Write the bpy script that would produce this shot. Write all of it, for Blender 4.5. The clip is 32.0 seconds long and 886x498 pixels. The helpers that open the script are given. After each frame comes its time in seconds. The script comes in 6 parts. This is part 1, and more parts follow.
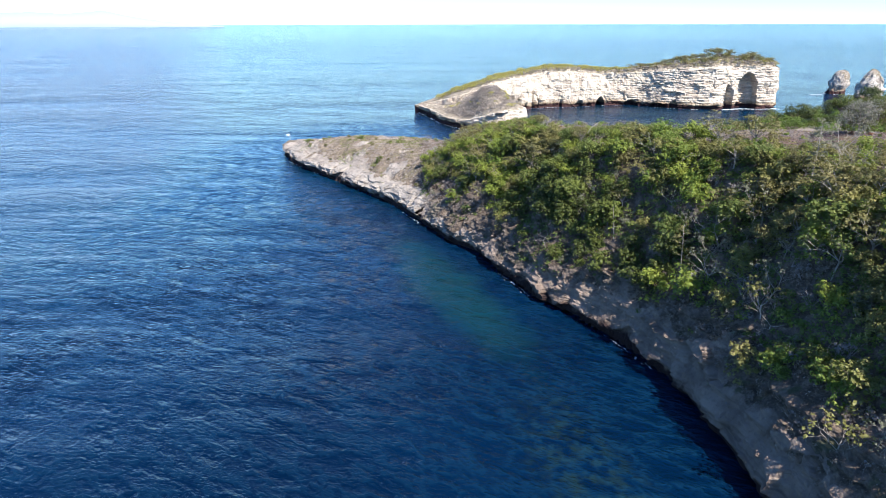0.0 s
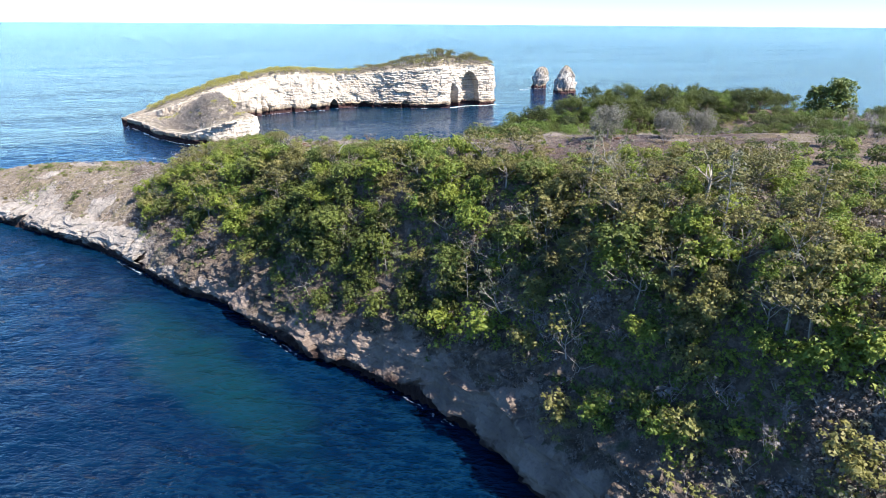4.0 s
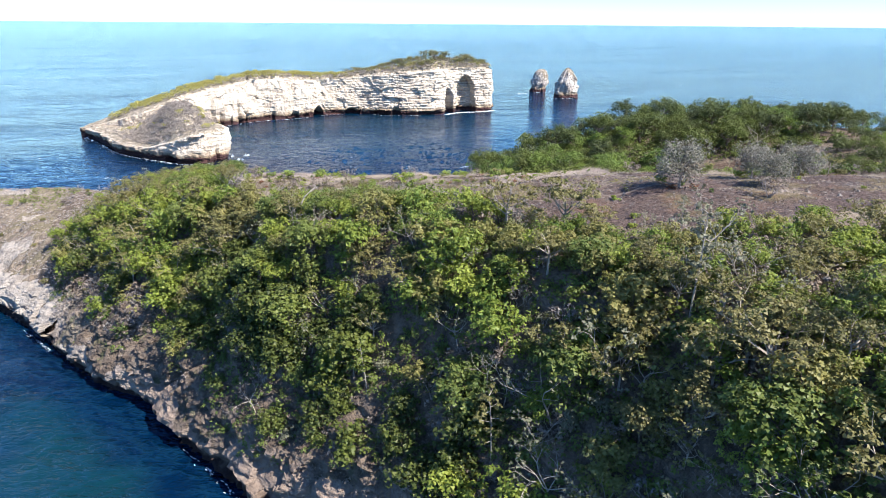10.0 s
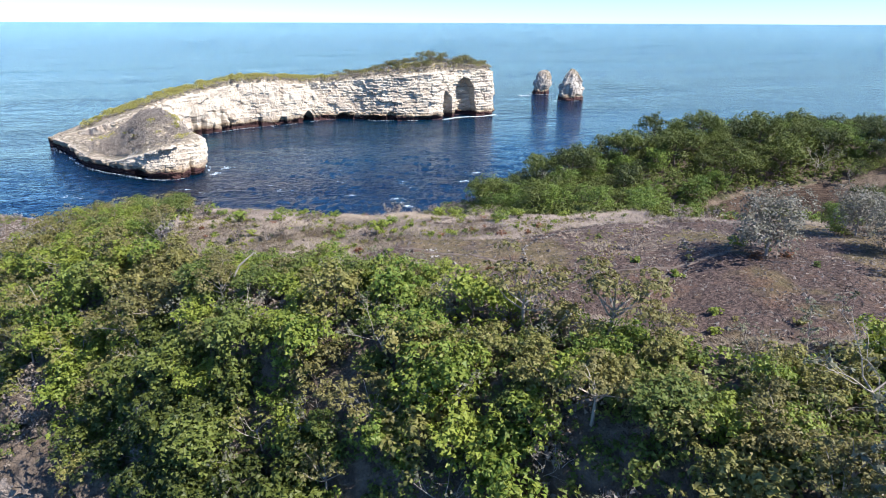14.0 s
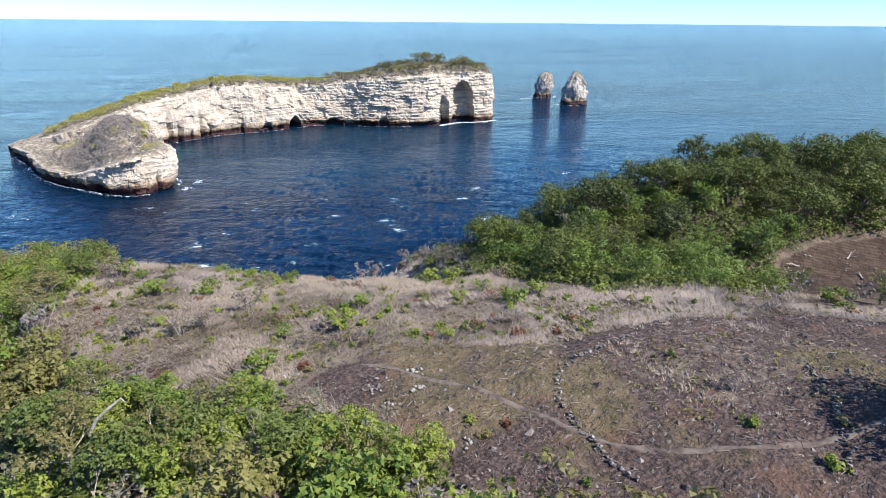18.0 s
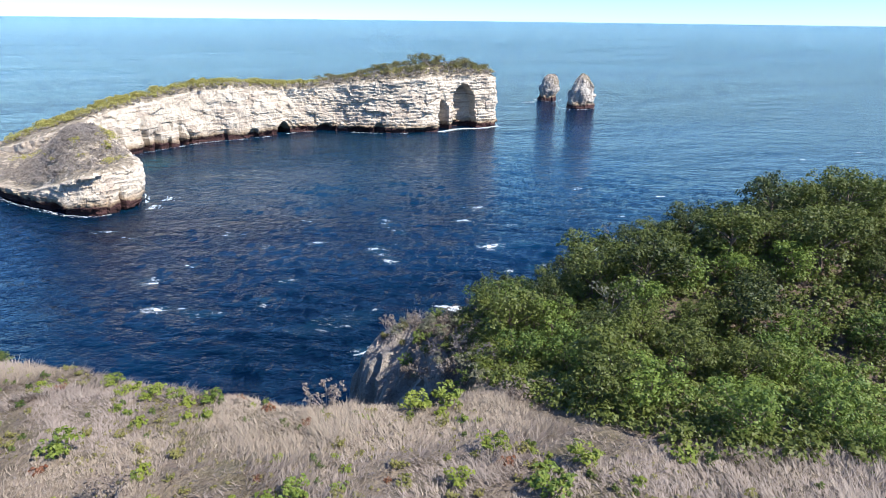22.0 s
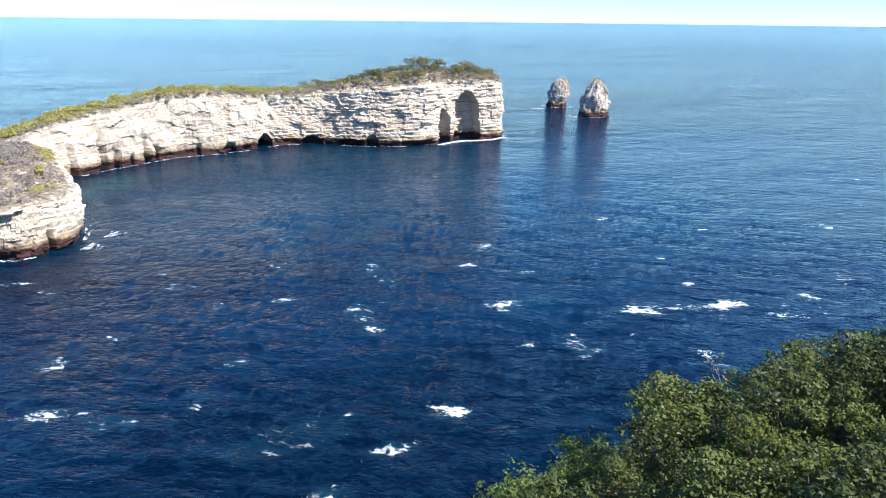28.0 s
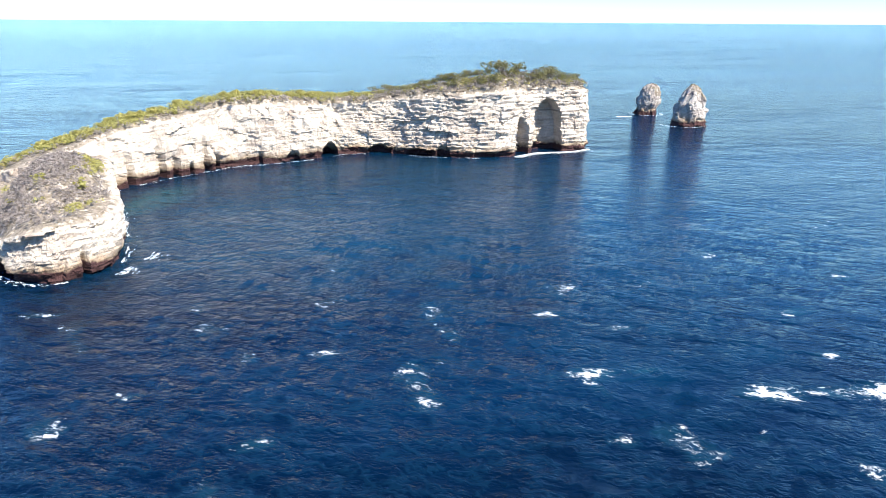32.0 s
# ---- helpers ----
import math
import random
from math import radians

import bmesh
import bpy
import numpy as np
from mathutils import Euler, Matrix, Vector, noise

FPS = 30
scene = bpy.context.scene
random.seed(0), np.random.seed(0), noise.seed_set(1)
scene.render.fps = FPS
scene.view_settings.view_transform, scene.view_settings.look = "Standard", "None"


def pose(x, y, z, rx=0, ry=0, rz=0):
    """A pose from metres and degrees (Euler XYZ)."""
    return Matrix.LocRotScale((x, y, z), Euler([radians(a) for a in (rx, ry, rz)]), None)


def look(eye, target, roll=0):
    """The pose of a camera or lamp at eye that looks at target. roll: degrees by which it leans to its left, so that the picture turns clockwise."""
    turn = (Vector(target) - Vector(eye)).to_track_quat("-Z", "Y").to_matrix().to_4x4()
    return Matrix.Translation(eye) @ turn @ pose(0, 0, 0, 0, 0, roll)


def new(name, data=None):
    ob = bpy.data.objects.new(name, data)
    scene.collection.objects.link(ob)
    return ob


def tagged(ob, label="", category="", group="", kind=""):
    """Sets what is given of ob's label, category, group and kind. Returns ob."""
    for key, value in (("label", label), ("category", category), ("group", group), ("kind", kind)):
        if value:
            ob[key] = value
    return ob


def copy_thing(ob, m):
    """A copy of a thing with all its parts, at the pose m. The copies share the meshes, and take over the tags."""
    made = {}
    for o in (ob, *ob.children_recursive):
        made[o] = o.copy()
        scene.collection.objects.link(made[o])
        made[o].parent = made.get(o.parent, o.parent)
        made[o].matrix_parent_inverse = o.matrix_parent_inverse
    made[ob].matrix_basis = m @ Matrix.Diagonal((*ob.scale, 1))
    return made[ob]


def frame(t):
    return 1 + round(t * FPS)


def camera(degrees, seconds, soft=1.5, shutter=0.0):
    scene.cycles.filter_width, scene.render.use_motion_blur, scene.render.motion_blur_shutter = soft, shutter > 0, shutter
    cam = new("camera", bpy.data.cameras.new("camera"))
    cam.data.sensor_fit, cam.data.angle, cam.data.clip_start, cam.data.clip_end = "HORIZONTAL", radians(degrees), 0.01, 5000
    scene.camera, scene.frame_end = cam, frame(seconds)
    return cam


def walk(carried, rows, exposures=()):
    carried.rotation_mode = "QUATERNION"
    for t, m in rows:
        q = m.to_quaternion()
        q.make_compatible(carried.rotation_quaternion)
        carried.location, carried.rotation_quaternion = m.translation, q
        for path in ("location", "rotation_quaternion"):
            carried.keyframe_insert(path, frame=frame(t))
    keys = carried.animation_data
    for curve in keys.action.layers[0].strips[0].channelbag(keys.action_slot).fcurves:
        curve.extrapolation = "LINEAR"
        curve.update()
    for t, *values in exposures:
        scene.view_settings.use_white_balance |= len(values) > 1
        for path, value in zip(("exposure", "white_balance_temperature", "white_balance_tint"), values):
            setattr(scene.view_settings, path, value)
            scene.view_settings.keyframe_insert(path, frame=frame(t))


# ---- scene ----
cam = camera(70.60, 32.0, soft=0.7)
PATH = [
    (0.0, 0.00, -0.00, 56.46, -0.000, -19.904, -0.107),
    (0.5, 0.13, 2.99, 56.53, -2.500, -19.911, -0.144),
    (1.0, 0.25, 5.98, 56.60, -7.594, -19.950, -0.078),
    (1.5, 0.39, 8.93, 56.67, -9.230, -19.994, 0.009),
    (2.0, 0.59, 11.82, 56.75, -9.483, -19.999, 0.106),
    (2.5, 0.87, 14.65, 56.82, -15.538, -20.005, 0.279),
    (3.0, 1.21, 17.45, 56.90, -18.139, -20.004, 0.368),
    (3.5, 1.62, 20.23, 56.96, -23.088, -19.930, 0.437),
    (5.5, 4.50, 31.51, 56.93, -24.792, -19.893, 0.365),
    (6.0, 5.53, 34.36, 56.92, -24.769, -19.898, 0.353),
    (6.5, 6.60, 37.17, 56.92, -24.749, -19.884, 0.349),
    (7.0, 7.71, 39.96, 56.92, -24.735, -19.892, 0.351),
    (7.5, 8.86, 42.77, 56.92, -24.756, -19.890, 0.376),
    (8.0, 10.06, 45.60, 56.92, -24.773, -19.901, 0.397),
    (8.5, 11.31, 48.45, 56.93, -24.803, -19.897, 0.431),
    (9.0, 12.63, 51.31, 56.95, -24.825, -19.910, 0.410),
    (9.5, 13.99, 54.17, 56.98, -24.850, -19.917, 0.423),
    (10.0, 15.40, 57.07, 57.01, -24.866, -19.947, 0.467),
    (10.5, 16.84, 60.00, 57.04, -24.843, -19.967, 0.477),
    (11.0, 18.32, 62.91, 57.07, -24.858, -20.029, 0.427),
    (11.5, 19.82, 65.82, 57.10, -24.850, -20.055, 0.427),
    (12.0, 21.35, 68.69, 57.12, -24.840, -20.075, 0.392),
    (12.5, 22.88, 71.54, 57.13, -24.800, -20.090, 0.355),
    (13.0, 24.38, 74.40, 57.13, -24.843, -20.042, 0.297),
    (13.5, 25.89, 77.27, 57.13, -24.831, -20.032, 0.268),
    (14.0, 27.36, 80.12, 57.14, -24.813, -20.036, 0.219),
    (14.5, 28.81, 82.94, 57.16, -24.849, -20.032, 0.210),
    (16.5, 34.21, 94.29, 57.15, -25.015, -20.067, 0.476),
    (17.0, 35.66, 97.26, 57.14, -25.029, -20.078, 0.488),
    (17.5, 37.15, 100.25, 57.14, -25.074, -20.092, 0.492),
    (18.0, 38.66, 103.24, 57.16, -25.100, -20.094, 0.502),
    (18.5, 40.21, 106.21, 57.19, -25.086, -20.095, 0.540),
    (19.0, 41.73, 109.17, 57.22, -25.080, -20.111, 0.556),
    (19.5, 43.22, 112.08, 57.26, -25.083, -20.110, 0.593),
    (20.0, 44.65, 114.96, 57.29, -25.105, -20.116, 0.596),
    (20.5, 46.04, 117.79, 57.32, -25.118, -20.120, 0.656),
    (21.0, 47.35, 120.61, 57.33, -25.134, -20.158, 0.695),
    (21.5, 48.66, 123.41, 57.33, -25.126, -20.189, 0.734),
    (22.0, 50.03, 126.23, 57.34, -25.095, -20.211, 0.692),
    (22.5, 51.44, 129.06, 57.33, -25.063, -20.260, 0.612),
    (23.0, 52.88, 131.89, 57.32, -25.026, -20.271, 0.559),
    (23.5, 54.33, 134.73, 57.30, -25.012, -20.331, 0.611),
    (24.0, 55.76, 137.56, 57.27, -25.001, -20.344, 0.632),
    (24.5, 57.19, 140.37, 57.22, -24.989, -20.333, 0.651),
    (25.0, 58.60, 143.15, 57.17, -24.938, -20.325, 0.693),
    (25.5, 60.00, 145.91, 57.11, -24.969, -20.288, 0.698),
    (27.5, 65.02, 157.26, 56.82, -24.986, -20.188, 0.697),
    (28.0, 66.25, 160.17, 56.79, -24.943, -20.149, 0.660),
    (28.5, 67.48, 163.10, 56.76, -24.926, -20.151, 0.560),
    (29.0, 68.73, 166.05, 56.74, -24.892, -20.143, 0.496),
    (29.5, 70.00, 169.02, 56.71, -21.979, -20.160, 0.483),
    (30.0, 71.27, 171.99, 56.69, -21.675, -20.139, 0.467),
    (30.5, 72.54, 174.96, 56.67, -20.936, -20.125, 0.447),
    (31.0, 73.79, 177.94, 56.65, -19.961, -20.139, 0.425),
    (31.5, 75.04, 180.91, 56.63, -18.966, -20.140, 0.388),
    (32.0, 76.28, 183.89, 56.62, -17.982, -20.129, 0.370),
]
walk(cam, [(t, look((x, y, z), (x - math.sin(radians(yaw)) * math.cos(radians(p)), y + math.cos(radians(yaw)) * math.cos(radians(p)), z + math.sin(radians(p))), r))
           for t, x, y, z, yaw, p, r in PATH], [(0.0, 1.27, 6250, 10), (5.5, 1.42, 6300, 10), (9.0, 1.40, 6300, 10), (12.0, 1.26, 6250, 10), (17.0, 0.93, 6150, 10), (25.0, 1.07, 6150, 10), (28.0, 1.17, 6200, 10), (32.0, 1.34, 6300, 10)])

# ---- light ----
SUN_ELEVATION, SUN_AZIMUTH = 48.5, 143.0   # degrees; azimuth clockwise from +y
world = bpy.data.worlds.new("sky")
scene.world = world
world.use_nodes = True
wn = world.node_tree.nodes
sky = wn.new("ShaderNodeTexSky")
sky.sky_type, sky.sun_disc = "NISHITA", False
sky.sun_elevation, sky.sun_rotation = radians(SUN_ELEVATION), radians(SUN_AZIMUTH)
sky.altitude, sky.air_density, sky.dust_density, sky.ozone_density = 60, 0.8, 0.0, 1.2
tint = wn.new("ShaderNodeMix")
tint.data_type, tint.blend_type = "RGBA", "MULTIPLY"
tint.inputs[0].default_value, tint.inputs[7].default_value = 1.0, (0.57, 0.86, 1.18, 1)
world.node_tree.links.new(sky.outputs[0], tint.inputs[6])
world.node_tree.links.new(tint.outputs[2], wn["Background"].inputs[0])
wn["Background"].inputs[1].default_value = 0.094
sun = new("sun", bpy.data.lights.new("sun", "SUN"))
sun.data.energy, sun.data.angle, sun.data.color = 4.7, radians(0.5), (1.0, 0.93, 0.83)
_az, _el = radians(SUN_AZIMUTH), radians(SUN_ELEVATION)
sun.matrix_world = look((400 * math.sin(_az), 400 * math.cos(_az), 330), (400 * math.sin(_az) - math.sin(_az) * math.cos(_el), 400 * math.cos(_az) - math.cos(_az) * math.cos(_el), 330 - math.sin(_el)))
tagged(sun, "bright warm daylight sun", "sun", kind="structure")


# ---- materials ----
class Nodes:
    """A material with short calls for its nodes."""

    def __init__(self, name, roughness=0.9, specular=0.3):
        self.m = bpy.data.materials.new(name)
        self.m.use_nodes = True
        self.t = self.m.node_tree
        self.b = self.t.nodes["Principled BSDF"]
        self.b.inputs["Roughness"].default_value = roughness
        self.b.inputs["Specular IOR Level"].default_value = specular
        self.co = None

    def put(self, socket, value):
        if hasattr(value, "is_linked"):
            self.t.links.new(value, socket)
        else:
            socket.default_value = value

    def node(self, kind, out=0, **given):
        n = self.t.nodes.new(kind)
        for k, v in given.items():
            self.put(n.inputs[k], v)
        return n.outputs[out]

    def place(self):
        if self.co is None:
            self.co = self.t.nodes.new("ShaderNodeNewGeometry").outputs["Position"]
        return self.co

    def noise(self, scale, detail=4, rough=0.55, vector=None, stretch=None):
        v = self.place() if vector is None else vector
        if stretch:
            n = self.t.nodes.new("ShaderNodeMapping")
            self.put(n.inputs["Vector"], v)
            n.inputs["Scale"].default_value = stretch
            v = n.outputs[0]
        return self.node("ShaderNodeTexNoise", Vector=v, Scale=scale, Detail=detail, Roughness=rough)

    def ramp(self, value, a, b, lo=0.0, hi=1.0):
        n = self.t.nodes.new("ShaderNodeMapRange")
        n.interpolation_type = "SMOOTHSTEP"
        for k, v in (("Value", value), ("From Min", a), ("From Max", b), ("To Min", lo), ("To Max", hi)):
            self.put(n.inputs[k], v)
        return n.outputs[0]

    def math(self, op, a, b=0.0):
        n = self.t.nodes.new("ShaderNodeMath")
        n.operation = op
        self.put(n.inputs[0], a)
        self.put(n.inputs[1], b)
        return n.outputs[0]

    def mix(self, fac, a, b):
        n = self.t.nodes.new("ShaderNodeMix")
        n.data_type = "RGBA"
        self.put(n.inputs[0], fac)
        self.put(n.inputs[6], a if hasattr(a, "is_linked") else (*a, 1))
        self.put(n.inputs[7], b if hasattr(b, "is_linked") else (*b, 1))
        return n.outputs[2]

    def attribute(self, name):
        n = self.t.nodes.new("ShaderNodeAttribute")
        n.attribute_name = name
        return n.outputs["Fac"]

    def axis(self, i):
        n = self.t.nodes.new("ShaderNodeSeparateXYZ")
        self.put(n.inputs[0], self.place())
        return n.outputs[i]

    def bump(self, height, strength, distance, normal=None):
        n = self.t.nodes.new("ShaderNodeBump")
        n.inputs["Strength"].default_value = strength
        n.inputs["Distance"].default_value = distance
        self.put(n.inputs["Height"], height)
        if normal is not None:
            self.put(n.inputs["Normal"], normal)
        return n.outputs[0]

    def done(self, colour, normal=None, **more):
        self.put(self.b.inputs["Base Color"], colour if hasattr(colour, "is_linked") else (*colour, 1))
        if normal is not None:
            self.put(self.b.inputs["Normal"], normal)
        for k, v in more.items():
            self.put(self.b.inputs[k], v)
        return self.m


def rock_colour(n, pale, grey, dark, stain=(0.30, 0.19, 0.09), wet=(0.055, 0.035, 0.035), wet_top=1.6, stain_top=4.5, crack=0.6, bedding=0.4):
    """Bedded limestone: pale beds, grey weathering, dark seams, a brown tide band and a dark wet foot."""
    beds = n.noise(1.0, 5, 0.6, stretch=(0.035, 0.035, 0.9))
    patches = n.noise(0.16, 5, 0.6)
    fine = n.noise(1.4, 5, 0.65)
    c = n.mix(n.ramp(patches, 0.42, 0.66), pale, grey)
    c = n.mix(n.math("MULTIPLY", n.ramp(beds, 0.56, 0.70), bedding), c, dark)
    streaks = n.noise(0.8, 4, 0.6, stretch=(1.0, 1.0, 0.16))
    c = n.mix(n.math("MULTIPLY", n.ramp(streaks, 0.58, 0.72), 0.45), c, grey)
    c = n.mix(n.math("MULTIPLY", n.ramp(fine, 0.56, 0.75), 0.6), c, dark)
    vor = n.t.nodes.new("ShaderNodeTexVoronoi")
    vor.feature = "DISTANCE_TO_EDGE"
    wob = n.t.nodes.new("ShaderNodeVectorMath")
    wob.operation = "ADD"
    warp = n.t.nodes.new("ShaderNodeTexNoise")
    n.put(warp.inputs["Vector"], n.place())
    warp.inputs["Scale"].default_value, warp.inputs["Detail"].default_value = 0.4, 4
    grow = n.t.nodes.new("ShaderNodeVectorMath")
    grow.operation = "SCALE"
    n.put(grow.inputs[0], warp.outputs["Color"])
    grow.inputs["Scale"].default_value = 5.0
    n.put(wob.inputs[0], n.place())
    n.put(wob.inputs[1], grow.outputs[0])
    squash = n.t.nodes.new("ShaderNodeMapping")
    n.put(squash.inputs["Vector"], wob.outputs[0])
    squash.inputs["Scale"].default_value = (0.5, 0.5, 0.8)
    n.put(vor.inputs["Vector"], squash.outputs[0])
    vor.inputs["Scale"].default_value = 0.55
    joint = n.ramp(vor.outputs["Distance"], 0.05, 0.0)
    joint = n.math("MULTIPLY", joint, n.ramp(n.noise(0.15, 3), 0.42, 0.6))
    joint = n.math("MULTIPLY", joint, crack)
    c = n.mix(n.math("MULTIPLY", joint, 0.75), c, dark)
    z = n.math("ADD", n.axis(2), n.math("MULTIPLY", n.math("SUBTRACT", n.noise(0.22, 3), 0.5), 5.0))
    c = n.mix(n.math("MULTIPLY", n.ramp(z, stain_top, stain_top * 0.45), 0.75), c, stain)
    c = n.mix(n.ramp(z, wet_top + 0.7, wet_top - 0.4), c, wet)
    nrm = n.bump(n.math("SUBTRACT", n.math("ADD", n.math("MULTIPLY", beds, 0.8), n.math("MULTIPLY", fine, 1.0)), n.math("MULTIPLY", joint, 0.6)), 0.85, 0.7)
    return c, nrm


def make_islet_rock(name, pale, grey, dark, bedding):
    n = Nodes(name, 0.92, 0.2)
    c, nrm = rock_colour(n, pale, grey, dark, (0.22, 0.145, 0.075), (0.06, 0.03, 0.028), 2.5, 5.8, 0.3, bedding)
    c = n.mix(n.ramp(n.math("MULTIPLY", n.attribute("turf"), n.ramp(n.noise(0.5, 4), 0.3, 0.55)), 0.25, 0.6), c, n.mix(n.ramp(n.noise(0.9, 4), 0.35, 0.65), (0.20, 0.165, 0.115), (0.33, 0.28, 0.22)))
    return n.done(c, nrm)


def make_ground():
    n = Nodes("dry clifftop ground", 0.95, 0.15)
    fine, mid, big = n.noise(3.2, 5, 0.65), n.noise(0.55, 5, 0.6), n.noise(0.12, 4)
    litter = n.mix(n.ramp(mid, 0.35, 0.65), (0.085, 0.064, 0.05), (0.175, 0.135, 0.105))
    litter = n.mix(n.ramp(fine, 0.5, 0.72), litter, (0.19, 0.14, 0.10))
    litter = n.mix(n.ramp(n.noise(0.33, 4), 0.56, 0.68, 0, 0.6), litter, (0.05, 0.062, 0.022))
    grass = n.mix(n.ramp(mid, 0.36, 0.62), (0.155, 0.125, 0.092), (0.235, 0.19, 0.145))
    grass = n.mix(n.ramp(big, 0.5, 0.62, 0, 0.5), grass, (0.13, 0.115, 0.055))
    grass = n.mix(n.ramp(n.noise(0.9, 4), 0.55, 0.7, 0, 0.8), grass, (0.17, 0.13, 0.10))
    grass = n.mix(n.ramp(n.noise(0.25, 4), 0.52, 0.66, 0, 0.6), grass, (0.20, 0.155, 0.14))
    burnt = n.mix(n.ramp(fine, 0.38, 0.66), (0.052, 0.036, 0.032), (0.145, 0.102, 0.088))
    burnt = n.mix(n.ramp(mid, 0.55, 0.72, 0, 0.8), burnt, (0.12, 0.082, 0.06))
    burnt = n.mix(n.ramp(n.noise(0.10, 3), 0.50, 0.60, 0, 0.8), burnt, n.mix(n.ramp(mid, 0.4, 0.6), (0.12, 0.098, 0.048), (0.185, 0.14, 0.08)))
    burnt = n.mix(n.ramp(n.noise(0.21, 3), 0.56, 0.68, 0, 0.6), burnt, (0.145, 0.085, 0.058))
    burnt = n.mix(n.ramp(n.noise(1.3, 3), 0.68, 0.76), burnt, (0.26, 0.235, 0.215))
    speck = n.noise(9.0, 3, 0.7)
    burnt = n.mix(n.ramp(speck, 0.58, 0.68, 0, 0.75), burnt, (0.21, 0.18, 0.16))
    burnt = n.mix(n.ramp(n.noise(5.0, 4, 0.75), 0.56, 0.66, 0, 0.85), burnt, (0.022, 0.017, 0.016))
    grass = n.mix(n.ramp(speck, 0.52, 0.66, 0, 0.6), grass, (0.10, 0.08, 0.06))
    soil = n.mix(n.ramp(mid, 0.35, 0.65), (0.062, 0.042, 0.032), (0.115, 0.08, 0.06))
    wave = n.t.nodes.new("ShaderNodeTexWave")
    wave.bands_direction = "DIAGONAL"
    n.put(wave.inputs["Vector"], n.place())
    wave.inputs["Scale"].default_value, wave.inputs["Distortion"].default_value = 0.55, 1.5
    soil = n.mix(n.math("MULTIPLY", wave.outputs["Fac"], 0.45), soil, (0.034, 0.024, 0.02))
    jitter = n.math("MULTIPLY", n.math("SUBTRACT", n.noise(0.8, 5, 0.7), 0.5), 0.9)
    edge = lambda a: n.ramp(n.math("ADD", n.attribute(a), jitter), 0.40, 0.60)
    c = n.mix(edge("grass"), litter, grass)
    c = n.mix(edge("burnt"), c, burnt)
    c = n.mix(edge("soil"), c, soil)
    r, nrm = rock_colour(n, (0.255, 0.19, 0.148), (0.172, 0.127, 0.1), (0.085, 0.062, 0.05), (0.16, 0.112, 0.082), (0.035, 0.022, 0.02), 1.7, 3.2, 0.0, 0.6)
    pale, _ = rock_colour(n, (0.37, 0.325, 0.28), (0.25, 0.215, 0.185), (0.10, 0.083, 0.073), (0.2, 0.14, 0.1), (0.035, 0.024, 0.024), 1.4, 2.6, 0.3, 0.4)
    r = n.mix(n.attribute("pale"), r, pale)
    c = n.mix(n.ramp(n.math("ADD", n.attribute("rock"), jitter), 0.42, 0.58), c, r)
    nrm = n.bump(n.math("ADD", fine, n.math("MULTIPLY", mid, 1.5)), 0.5, 0.25, nrm)
    return n.done(c, nrm)


